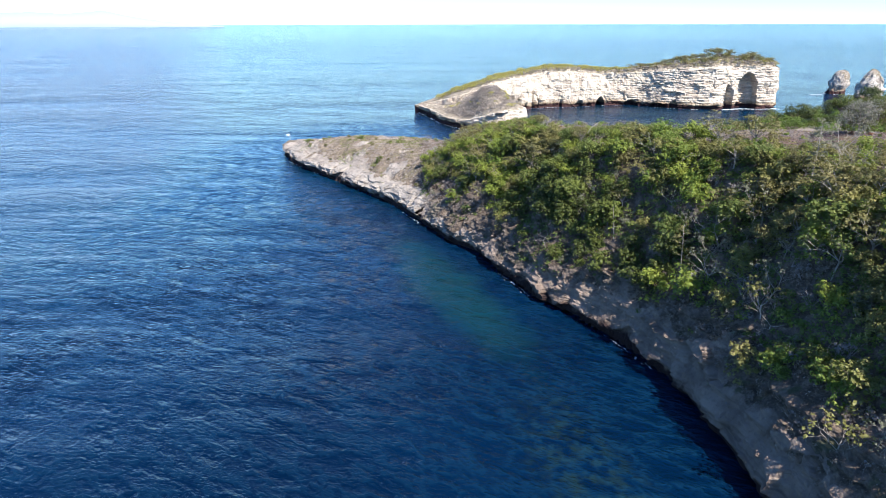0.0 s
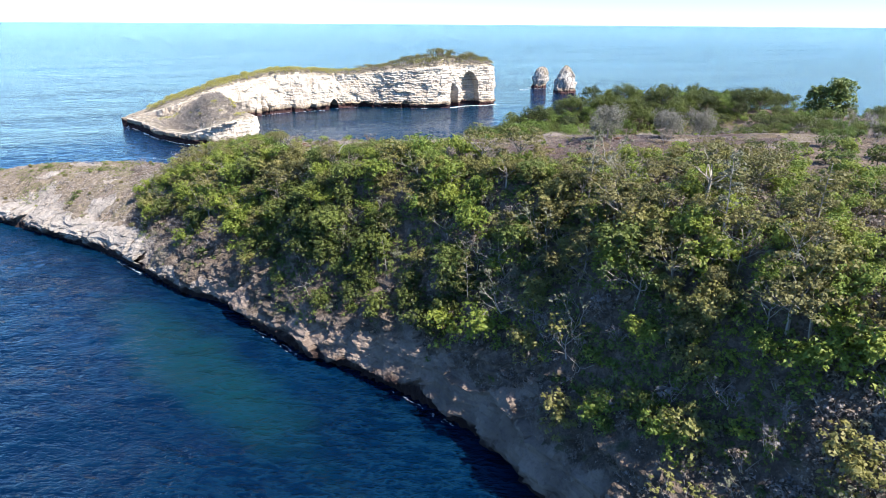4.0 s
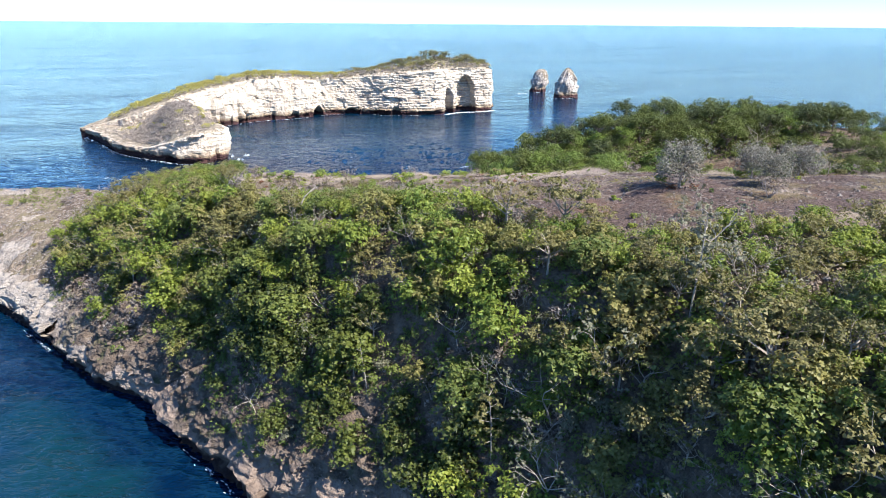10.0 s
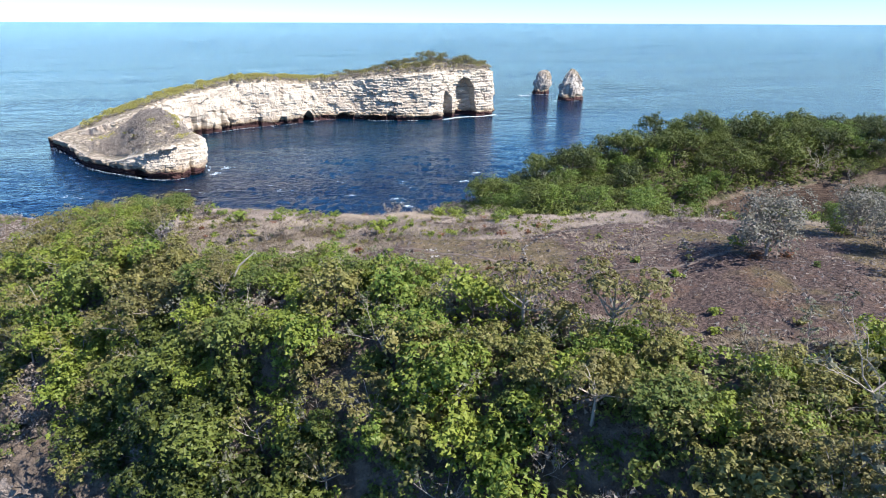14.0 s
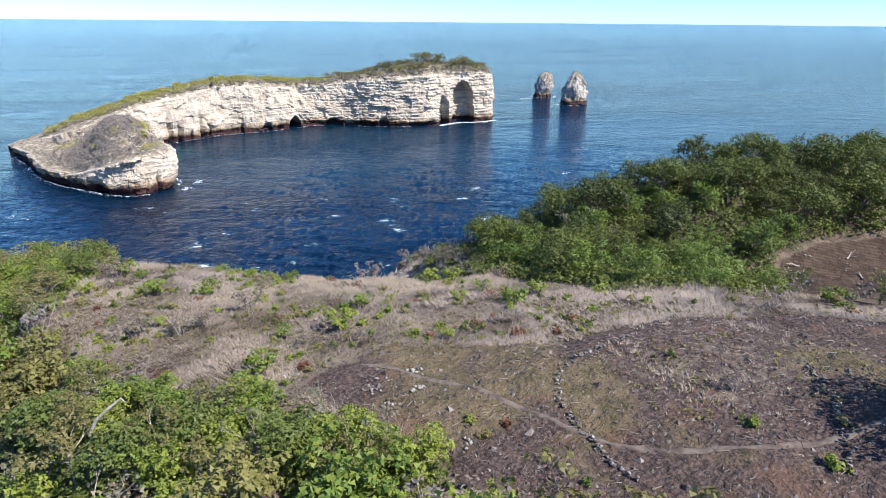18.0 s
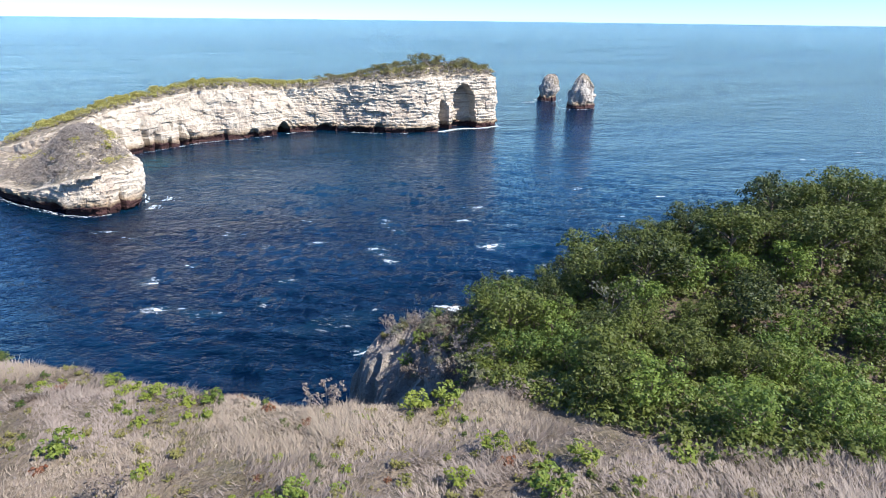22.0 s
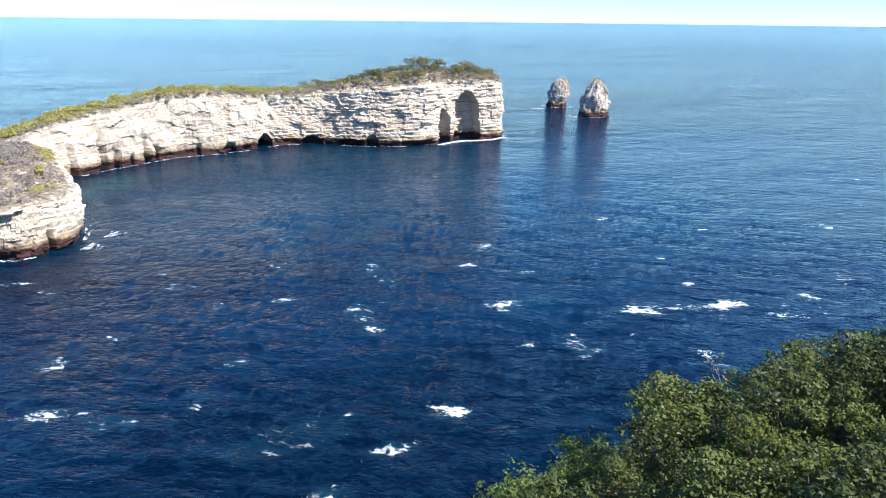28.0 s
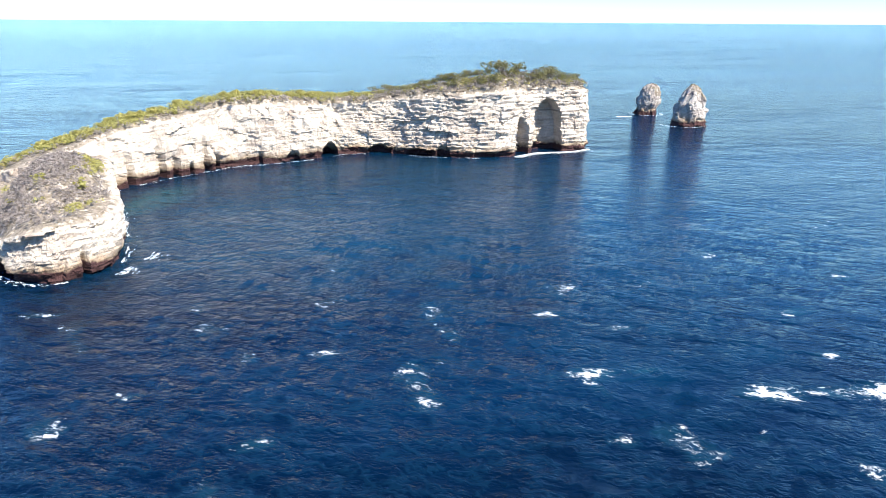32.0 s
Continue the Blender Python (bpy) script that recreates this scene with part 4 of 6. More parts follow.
# ---- plants ----
class Builder:
    """Collects tubes and leaves for one mesh."""

    def __init__(self, seed):
        self.r = np.random.RandomState(seed)
        self.v, self.f, self.count = [], [], 0

    def add(self, verts, faces):
        self.v.append(np.asarray(verts, float))
        self.f += (np.asarray(faces) + self.count).tolist()
        self.count += len(verts)

    def tube(self, points, radii, sides=5):
        p = np.asarray(points, float)
        rings = []
        for k in range(len(p)):
            d = p[min(k + 1, len(p) - 1)] - p[max(k - 1, 0)]
            d /= np.linalg.norm(d) + 1e-9
            a = np.cross(d, (0.3, 0.9, 0.2))
            a /= np.linalg.norm(a) + 1e-9
            b = np.cross(d, a)
            ang = np.arange(sides) * 2 * math.pi / sides
            rings.append(p[k] + radii[k] * (np.cos(ang)[:, None] * a + np.sin(ang)[:, None] * b))
        faces = []
        for k in range(len(p) - 1):
            for s in range(sides):
                t = (s + 1) % sides
                faces.append((k * sides + s, k * sides + t, (k + 1) * sides + t, (k + 1) * sides + s))
        self.add(np.concatenate(rings), faces)

    def leaves(self, centre, radius, n, size, flat=0.7, up=0.6):
        """A clump of rounded tufts: leaves lie on the outer face of each tuft and leave its underside open."""
        r = self.r
        per = 11 if n >= 22 else max(3, n // 2)
        g = max(2, n // per)
        u = r.normal(size=(g, 3))
        u /= np.linalg.norm(u, axis=1)[:, None]
        u[:, 2] = np.where(u[:, 2] < -0.25, -u[:, 2], u[:, 2])
        mid = u * radius * r.uniform(0.4, 0.85, (g, 1))
        tuft = radius * r.uniform(0.26, 0.5, (g, 1))
        v = u[:, None] * 0.7 + r.normal(size=(g, per, 3)) * 0.75
        v[:, :, 2] += 0.35
        v /= np.linalg.norm(v, axis=2)[:, :, None]
        p = (mid[:, None] + v * tuft[:, None] * r.uniform(0.65, 1.12, (g, per, 1))).reshape(-1, 3)
        v = v.reshape(-1, 3)
        n = len(p)
        p[:, 2] *= flat
        p += centre
        nor = v * (1 - up * 0.5) + np.array([0, 0, up * 0.5]) + r.normal(size=(n, 3)) * 0.32
        nor /= np.linalg.norm(nor, axis=1)[:, None]
        a = np.cross(nor, r.normal(size=(n, 3)))
        a /= np.linalg.norm(a, axis=1)[:, None] + 1e-9
        b = np.cross(nor, a)
        s = size * r.uniform(0.55, 1.3, (n, 1))
        q = np.stack([p + a * s * 0.62, p - a * s * 0.38 + b * s * 0.42, p - a * s * 0.38 - b * s * 0.42], 1).reshape(-1, 3)
        self.add(q, np.arange(3 * n).reshape(n, 3))

    def mesh(self, name, material):
        me = bpy.data.meshes.new(name)
        me.from_pydata(np.concatenate(self.v).tolist(), [], self.f)
        me.materials.append(material)
        me.update()
        return me


def limb(r, start, direction, length, bend, steps=4):
    p, d, out = np.array(start, float), np.array(direction, float), [np.array(start, float)]
    for _ in range(steps):
        d = d + r.normal(size=3) * bend + np.array([0, 0, 0.08])
        d /= np.linalg.norm(d)
        p = p + d * length / steps
        out.append(p)
    return out, d


def skeleton(wood, h, fork, limbs, spread, r0, twigs=2, lean=0.06, sides=3):
    """Trunk, limbs and forks; returns the tips."""
    r = wood.r
    trunk, d = limb(r, (0, 0, -0.9), (r.normal() * lean, r.normal() * lean, 1), h * fork + 0.9, 0.05, 5)
    wood.tube(trunk, np.linspace(r0, r0 * 0.62, len(trunk)), sides + 1)
    tips = []
    top = trunk[-1]
    for k in range(limbs):
        a = 2 * math.pi * (k + r.uniform(-0.3, 0.3)) / limbs
        rise = r.uniform(0.35, 1.1)
        start = trunk[-1] if k % 2 == 0 else trunk[-2] * 0.6 + trunk[-1] * 0.4
        pts, d = limb(r, start, (math.cos(a), math.sin(a), rise), spread * r.uniform(0.75, 1.1), 0.16)
        wood.tube(pts, np.linspace(r0 * 0.5, r0 * 0.16, len(pts)), sides)
        tips.append(pts[-1])
        for _ in range(twigs):
            q = pts[r.randint(1, len(pts))]
            dd = d + r.normal(size=3) * 0.7
            dd[2] = abs(dd[2]) + 0.15
            sub, _ = limb(r, q, dd / np.linalg.norm(dd), spread * r.uniform(0.3, 0.6), 0.2, 3)
            wood.tube(sub, np.linspace(r0 * 0.22, r0 * 0.07, len(sub)), max(3, sides - 1))
            tips.append(sub[-1])
    up, d = limb(r, top, (r.normal() * 0.2, r.normal() * 0.2, 1), h * (1 - fork) * 0.8, 0.14)
    wood.tube(up, np.linspace(r0 * 0.55, r0 * 0.12, len(up)), sides)
    tips.append(up[-1])
    return tips


def branchy(wood, h, r0, spread, levels=3, first=5, lean=0.1):
    """A tree of forking crooked branches; returns the tips."""
    r = wood.r
    trunk, d = limb(r, (0, 0, -0.9), (r.normal() * lean, r.normal() * lean, 1), h * 0.36 + 0.9, 0.08, 4)
    wood.tube(trunk, np.linspace(r0, r0 * 0.75, len(trunk)), 5)
    tips, todo = [], []
    for k in range(first):
        a = 2 * math.pi * (k + r.uniform(-0.3, 0.3)) / first
        todo.append((trunk[-1 - k % 2], np.array([math.cos(a) * spread / h * 1.9, math.sin(a) * spread / h * 1.9, 0.55 + 0.5 * r.uniform()]), h * 0.42, r0 * 0.55, 1))
    while todo:
        p, d, ln, rad, lv = todo.pop()
        d = d / np.linalg.norm(d)
        pts, e = limb(r, p, d, ln * r.uniform(0.7, 1.1), 0.2, 3)
        wood.tube(pts, np.linspace(rad, rad * 0.5, len(pts)), 4 if lv < 3 else 3)
        if lv >= levels:
            tips.append(pts[-1])
            continue
        for k in range(3):
            dd = e + r.normal(size=3) * 0.55
            dd[2] = dd[2] * 0.8 + 0.12
            todo.append((pts[-1] if k < 2 else pts[-2], dd, ln * 0.6, rad * 0.5, lv + 1))
    return tips


def rosette_tree(seed, h, spread, leaf, label, per=9, size=0.26, name="open_crowned_tree", levels=4, gaps=0.25):
    """Pale forking branches with a rosette of leaves at most of the tips."""
    wood, crown = Builder(seed), Builder(seed + 500)
    for t in branchy(wood, h, 0.017 * h, spread, levels):
        if crown.r.uniform() > gaps:
            crown.leaves(t + np.array([0, 0, 0.05]), 0.5, per, size, 0.6, 0.75)
    return plant(name, label, "tree", name.replace("_", " ") + "s", wood, B_PALE, crown, leaf)


def dead_tree(seed, h, spread, label, levels=4):
    wood = Builder(seed)
    branchy(wood, h, 0.014 * h, spread, levels, 4, 0.2)
    return plant("dead_tree", label, "tree", "dead trees", wood, B_PALE, None, None)


def plant(name, label, category, group, wood, bark, crown, leaf, crown_label=""):
    ob = new(name)
    tagged(ob, label, category, group)
    stem = new("trunk" if "tree" in name else "stem", wood.mesh("wood", bark))
    stem.parent = ob
    if crown is not None:
        top = new("crown", crown.mesh("crown", leaf))
        top.parent = ob
        if crown_label:
            tagged(top, crown_label)
    return ob


def broad_tree(seed, h, spread, leaf, label, n=1100, size=0.30, clump=1.0, bark=None, flat=0.7, name="broadleaf_tree", skirt=0):
    wood, crown = Builder(seed), Builder(seed + 500)
    tips = skeleton(wood, h, 0.42, 6, spread, 0.045 * h ** 0.75, 2)
    per = max(8, n // (len(tips) + skirt))
    for t in tips:
        crown.leaves(t, clump * crown.r.uniform(0.7, 1.25), per, size, flat)
    for k in range(skirt):
        a = 2.4 * k + crown.r.uniform(-0.4, 0.4)
        q = np.array([math.cos(a) * spread * 0.62, math.sin(a) * spread * 0.62, h * crown.r.uniform(0.08, 0.5)])
        crown.leaves(q, clump * crown.r.uniform(0.7, 1.1), per, size, 0.95, 0.4)
    return plant(name, label, "tree", name.replace("_", " ") + "s", wood, bark or B_BROWN, crown, leaf)


def slender_tree(seed, h, leaf, label, n=1300):
    wood, crown = Builder(seed), Builder(seed + 500)
    r = wood.r
    trunk, d = limb(r, (0, 0, -0.9), (r.normal() * 0.05, r.normal() * 0.05, 1), h + 0.9, 0.03, 8)
    wood.tube(trunk, np.linspace(0.12, 0.035, len(trunk)), 6)
    for k in range(13):
        q = trunk[-1] * 1.0
        z = 0.42 + 0.58 * k / 12
        i = z * (len(trunk) - 1)
        q = trunk[int(i)] * (1 - i % 1) + trunk[min(int(i) + 1, len(trunk) - 1)] * (i % 1)
        a = k * 2.4 + r.uniform(-0.4, 0.4)
        pts, _ = limb(r, q, (math.cos(a), math.sin(a), 0.25), r.uniform(1.0, 1.9) * (1.25 - 0.6 * z), 0.2, 3)
        wood.tube(pts, np.linspace(0.05, 0.015, len(pts)), 4)
        for p in (pts[-1], pts[-2]):
            crown.leaves(p, r.uniform(0.45, 0.75), n // 26, 0.26, 0.55)
    return plant("slender_tree", label, "tree", "slender trees", wood, B_PALE, crown, leaf)


def shrub(seed, h, wide, leaf, label, n=620, size=0.27, name="leafy_shrub", bark=None):
    wood, crown = Builder(seed), Builder(seed + 500)
    r = wood.r
    for k in range(6):
        a = k * 1.05 + r.uniform(-0.3, 0.3)
        pts, _ = limb(r, (0, 0, -0.4), (math.cos(a) * 0.5 * wide / h, math.sin(a) * 0.5 * wide / h, 0.9), h * r.uniform(0.7, 1.0), 0.14, 3)
        wood.tube(pts, np.linspace(0.05, 0.015, len(pts)), 4)
        crown.leaves(pts[-1], wide * r.uniform(0.3, 0.45), n // 10, size, 0.8)
        crown.leaves(pts[-2], wide * r.uniform(0.32, 0.45), n // 15, size, 0.8)
    return plant(name, label, "shrub", name.replace("_", " ") + "s", wood, bark or B_BROWN, crown, leaf)


def bare_shrub(seed, h, wide, label, n=9, name="bare_shrub", bark=None, thick=0.04, haze=0):
    wood = Builder(seed)
    r = wood.r
    for k in range(n):
        a = k * 2.4 + r.uniform(-0.4, 0.4)
        pts, d = limb(r, (r.normal() * 0.1, r.normal() * 0.1, -0.4), (math.cos(a) * wide / h, math.sin(a) * wide / h, 1), h * r.uniform(0.6, 1.0), 0.2, 3)
        wood.tube(pts, np.linspace(thick, thick * 0.4, len(pts)), 3)
        for _ in range(5):
            q = pts[r.randint(1, len(pts))]
            dd = d + r.normal(size=3) * 0.6
            sub, e = limb(r, q, dd / np.linalg.norm(dd), h * r.uniform(0.2, 0.45), 0.25, 2)
            wood.tube(sub, np.linspace(thick * 0.45, thick * 0.22, len(sub)), 3)
            for _ in range(2):
                dd = e + r.normal(size=3) * 0.7
                tw, _ = limb(r, sub[-1], dd / np.linalg.norm(dd), h * r.uniform(0.12, 0.25), 0.2, 1)
                wood.tube(tw, np.linspace(thick * 0.3, thick * 0.15, len(tw)), 3)
    crown = None
    if haze:
        crown = Builder(seed + 500)
        for k in range(8):
            a = k * 2.4
            crown.leaves(np.array([math.cos(a) * wide * 0.45, math.sin(a) * wide * 0.45, h * crown.r.uniform(0.35, 0.8)]), wide * 0.45, haze // 8, 0.26, 0.9, 0.3)
    return plant(name, label, "shrub", name.replace("_", " ") + "s", wood, bark or B_TWIG, crown, L_THORN)


def ground_at(x, y):
    z, d, _ = land(np.array([x]), np.array([y]))
    return float(z[0]), float(d[0])


used = set()


def put(kinds, x, y, z, size, spin=None, tilt=0.0):
    """Sets one of the kinds on the ground; the first time the original itself, later a copy."""
    ob = random.choice(kinds) if isinstance(kinds, list) else kinds
    m = pose(x, y, z, random.uniform(-tilt, tilt), random.uniform(-tilt, tilt), random.uniform(0, 360) if spin is None else spin) @ Matrix.Scale(size, 4)
    if ob.name in used:
        return copy_thing(ob, m)
    used.add(ob.name)
    ob.matrix_basis = m
    return ob


BROAD = [broad_tree(100 + i, h, s, lf, lab, n, 0.31, c, None, 0.8, nm, 5) for i, (h, s, lf, lab, n, c, nm) in enumerate([
    (4.9, 1.9, L_FRESH, "fresh green broadleaf tree on the cliff slope", 1900, 1.25, "broadleaf_tree"),
    (5.3, 2.2, L_FRESH, "bright green tree in the cliff thicket", 2000, 1.3, "bright_green_tree"),
    # slope shade is put into this tree's darker leaf colour
    (4.6, 1.9, L_HILL, "slope tree with leaves coloured dark for shade", 1800, 1.25, "dark_leaved_tree"),
    (5.0, 2.0, L_WOOD, "mid-green broadleaf tree with an uneven crown", 1900, 1.25, "thicket_tree"),
    (4.8, 2.0, L_YELLOW, "yellow-green tree catching the sun", 1800, 1.2, "yellow_green_tree")])]
WIDE = [broad_tree(110 + i, h, s, lf, lab, n, 0.31, c, None, 0.75, "spreading_tree", 6) for i, (h, s, lf, lab, n, c) in enumerate([
    (5.6, 3.2, L_FRESH, "wide spreading bright green tree on the brink", 3300, 1.5),
    (5.2, 3.0, L_OLIVE, "wide golden-olive tree on the brink", 3000, 1.45),
    (5.4, 3.1, L_WOOD, "wide dense green tree on the brink", 3200, 1.5)])]
HEIGHT = {"broadleaf_tree": 5.7, "bright_green_tree": 6.1, "spreading_tree": 6.6, "dark_leaved_tree": 5.6, "thicket_tree": 6.2, "yellow_green_tree": 5.8, "umbrella_tree": 6.0, "open_crowned_tree": 7.4, "sparse_tree": 6.0, "tufted_tree": 5.6, "slender_tree": 9.2,
          "woodland_tree": 5.2, "hill_tree": 5.6, "dark_hill_tree": 5.3, "creeper_clad_tree": 5.0, "dead_tree": 5.0}
OLIVE = [broad_tree(120 + i, h, s, L_OLIVE, "olive-golden tree with layered flat foliage", int(n * 1.5), 0.25, 1.1, B_PALE, 0.4, "umbrella_tree") for i, (h, s, n) in enumerate([(6.2, 3.0, 1200), (5.5, 2.6, 1000)])]
SPARSE = [rosette_tree(130, 7.0, 4.2, L_WOOD, "pale-branched tree with open rosettes of green leaves", 12, 0.28), rosette_tree(131, 5.6, 2.6, L_GREY, "pale-branched tree with sparse grey-green leaves", 9, 0.24, "sparse_tree", 3, 0.1),
          rosette_tree(132, 5.2, 2.6, L_YELLOW, "small pale-branched tree with yellow-green leaf tufts", 14, 0.26, "tufted_tree", 3, 0.05)]
SLENDER = [slender_tree(140 + i, h, lf, "tall thin tree with a pale trunk") for i, (h, lf) in enumerate([(9.5, L_GREY), (8.0, L_OLIVE), (9.0, L_WOOD)])]
SHRUBS = [shrub(150 + i, h, w, lf, lab) for i, (h, w, lf, lab) in enumerate([
    (2.2, 1.9, L_FRESH, "bright green leafy shrub in the thicket"), (2.0, 1.8, L_DARK, "dark green shrub on the slope"), (2.6, 2.0, L_WOOD, "rounded green shrub among the trees"), (1.9, 1.7, L_OLIVE, "olive half-dry shrub on the slope")])]
BARE = [bare_shrub(170 + i, h, w, "leafless grey shrub with tangled twigs", 7, haze=200) for i, (h, w) in enumerate([(2.4, 1.5), (3.0, 1.5), (2.0, 1.6)])]
DEAD = [dead_tree(180 + i, h, w, "bare pale dead tree among green crowns") for i, (h, w) in enumerate([(5.4, 3.0), (4.4, 2.4)])]
DRY = [shrub(190 + i, h, w, lf, lab, 700, 0.17, nm, B_TWIG) for i, (h, w, lf, lab, nm) in enumerate([
    (2.6, 1.6, L_BROWN, "grey-brown dry bush with fine dead twigs", "dry_bush"), (2.2, 1.5, L_GREY, "dusty grey-green bush on the slope", "dusty_bush")])]
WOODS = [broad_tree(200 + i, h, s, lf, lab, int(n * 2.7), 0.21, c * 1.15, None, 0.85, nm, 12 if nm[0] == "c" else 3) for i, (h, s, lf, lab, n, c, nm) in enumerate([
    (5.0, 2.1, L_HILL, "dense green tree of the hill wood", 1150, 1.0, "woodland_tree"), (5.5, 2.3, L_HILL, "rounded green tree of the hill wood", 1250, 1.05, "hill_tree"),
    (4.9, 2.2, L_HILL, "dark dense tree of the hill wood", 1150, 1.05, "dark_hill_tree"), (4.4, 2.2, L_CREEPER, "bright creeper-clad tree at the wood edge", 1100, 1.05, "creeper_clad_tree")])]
GREYBUSH = broad_tree(230, 4.4, 2.3, L_DUST, "grey dusty tree standing alone in the clearing", 5200, 0.19, 1.5, B_TWIG, 0.95, "grey_tree", 9)

DENSE = broad_tree(240, 7.5, 4.6, L_DARK, "large dense dark green tree standing over the scrub", 5200, 0.7, 3.0, None, 0.85, "dense_tree", 8)
placed = []


def free(x, y, gap):
    return all((x - a) ** 2 + (y - b) ** 2 > gap * gap for a, b in placed)


# single trees that stand out
for kinds, x, y, size in [(SPARSE[0], 51, 76, 1.1), (DEAD[0], 45.5, 79, 1.05), (SLENDER[0], 58.5, 71.5, 1.05), (SLENDER[1], 41.5, 101.5, 1.0), (SLENDER[0], 56, 93, 0.95), (BROAD[1], 44, 127, 1.05), (BROAD[4], 40, 130, 1.05),
                          (OLIVE[0], 56, 113, 1.15), (OLIVE[0], 64, 80, 1.2), (OLIVE[1], 71, 78, 1.1), (OLIVE[1], 52, 118, 1.05), (BROAD[0], 49, 121, 1.1), (SPARSE[1], 59, 91, 1.1), (SPARSE[1], 63, 97, 1.1),
                          (DEAD[0], 44, 104, 1.0), (DEAD[1], 47, 108, 1.0), (DEAD[0], 62, 92, 1.0), (DEAD[1], 50, 84, 1.0), (SPARSE[1], 43.5, 98, 1.0), (SLENDER[2], 34, 118, 0.85), (SLENDER[1], 66, 66, 1.0),
                          (GREYBUSH, 77.5, 117.0, 1.25), (DENSE, 172, 140, 1.0), (BROAD[4], 38.5, 113, 0.7), (OLIVE[1], 36, 121, 0.75)]:
    z, _ = ground_at(x, y)
    put(kinds, x, y, z - 0.1, size, tilt=4)
    placed.append((x, y))

random.seed(5)


def scatter(n, box, test, gap, choose, sizes, sink=0.1, tilt=6, crest=3.4, swell=0.0):
    """Tries n places in the box and plants those that pass."""
    made = 0
    xs = [random.uniform(box[0], box[1]) for _ in range(n)]
    ys = [random.uniform(box[2], box[3]) for _ in range(n)]
    z, d, top = land(np.array(xs), np.array(ys))
    clear, _ = ring_distance(CLEARING, np.array(xs), np.array(ys))
    field, _ = ring_distance(FIELD, np.array(xs), np.array(ys))
    for x, y, zz, dd, tt, cc, ff in zip(xs, ys, z, d, top, clear, field):
        ok = test(x, y, zz, dd, cc, ff)
        if ok and random.random() < ok and free(x, y, gap):
            placed.append((x, y))
            kinds, size = choose(x, y, zz, dd), random.uniform(*sizes)
            ob = random.choice(kinds)
            if swell:
                size *= 1 + swell * float(value_noise(np.array([x]), np.array([y]), 8, 28, 2)[0])
            tall = HEIGHT.get(ob.name.split(".")[0], 0)
            if tall:
                size = min(size, max(0.5, (tt + crest - zz) / tall))
            put(ob, x, y, zz - sink, size, tilt=tilt)
            made += 1
    return made


def weighted(*pairs):
    kinds = [k for k, w in pairs]
    return random.choices(kinds, [w for k, w in pairs])[0]


def slope_kind(x, y, z, d):
    if z > 24 or (y > 150 and z > 14):
        return weighted((BROAD[:2] + BROAD[3:], 5.5), (OLIVE, 1.2), (SPARSE[1:], 0.9), (SLENDER, 0.12), (BARE, 0.6), (SHRUBS, 0.8), (DEAD, 0.15), (DRY, 0.4))
    # dark-leaved trees are favoured here to imitate shade on the slope
    if 100 < y < 152 and random.random() < 0.92:
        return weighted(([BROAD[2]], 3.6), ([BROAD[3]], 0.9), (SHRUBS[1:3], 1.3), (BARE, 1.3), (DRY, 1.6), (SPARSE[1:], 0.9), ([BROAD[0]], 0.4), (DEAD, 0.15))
    if y < 98 and random.random() < 0.75:
        return weighted(([SHRUBS[0]], 1.5), (SPARSE[1:], 2.2), (DRY, 2.2), (BARE, 2.0), ([BROAD[1], BROAD[4]], 1.5), (DEAD, 0.2))
    return weighted((BROAD, 2.3), (SHRUBS, 2.8), (BARE, 1.7), (SPARSE[1:], 0.9), (SLENDER, 0.12), (DEAD, 0.22), (DRY, 1.6))


# the wide trees along the brink
scatter(900, (18, 74, 62, 200), lambda x, y, z, d, c, f: 17 < z < 33.8 and c < -1.5 and not (x > 58 and y > 158) and (0.8 if z > 22 or y > 165 else 0.35), 3.9, lambda x, y, z, d: WIDE, (0.75, 1.15), crest=4.0)
# the thicket on the western slope and the wooded knoll
scatter(9000, (-6, 100, 38, 208), lambda x, y, z, d, c, f: z > 8.0 and c < -1.0 and (x < 78 + (104 - y) * 0.2) and y < 207 and x < 92 and not (y > 150 and x > 34) and not (d < 5 and z < 11 and random.random() < 0.4) and (0.97 if z > 13 else 0.65),
        1.5, slope_kind, (0.7, 1.2))
# bushes on the rock ledges
scatter(2800, (-6, 60, 38, 190), lambda x, y, z, d, c, f: 4.0 < z < 13 and x < 60 and 0.55, 1.3, lambda x, y, z, d: weighted((SHRUBS, 2), (BARE, 2), (DRY, 2)), (0.4, 0.8))
# the wood on the far hill
WOOD = np.array([(78, 168), (78, 161), (81, 152), (87, 145.5), (94, 147), (99, 150.5), (104, 154), (111, 156.8), (123, 157.3), (137, 152.5), (150, 149), (172, 150), (180, 175), (165, 200), (130, 203), (104, 202), (94, 198), (88, 193), (83.5, 187), (80, 177)], float)


def in_wood(x, y):
    d, _ = ring_distance(WOOD, np.array([x]), np.array([y]))
    return float(d[0])


def wood_kind(x, y, z, d):
    e = in_wood(x, y)
    if e < 7 and x < 112:
        return weighted(([WOODS[3]], 4), ([SHRUBS[0], SHRUBS[2]], 2.0), ([WOODS[0]], 1))
    return weighted((WOODS[:3], 6), ([WOODS[3]], 1.6), (BARE, 0.1), (SPARSE[1:2], 0.12))


scatter(6500, (66, 182, 144, 206), lambda x, y, z, d, c, f: z > 10 and in_wood(x, y) > 0 and not (y > 170 and x < 80) and y < 199 and (1.0 if x < 162 else 0.4), 3.6, wood_kind, (0.85, 1.35), crest=5.6, swell=0.3)
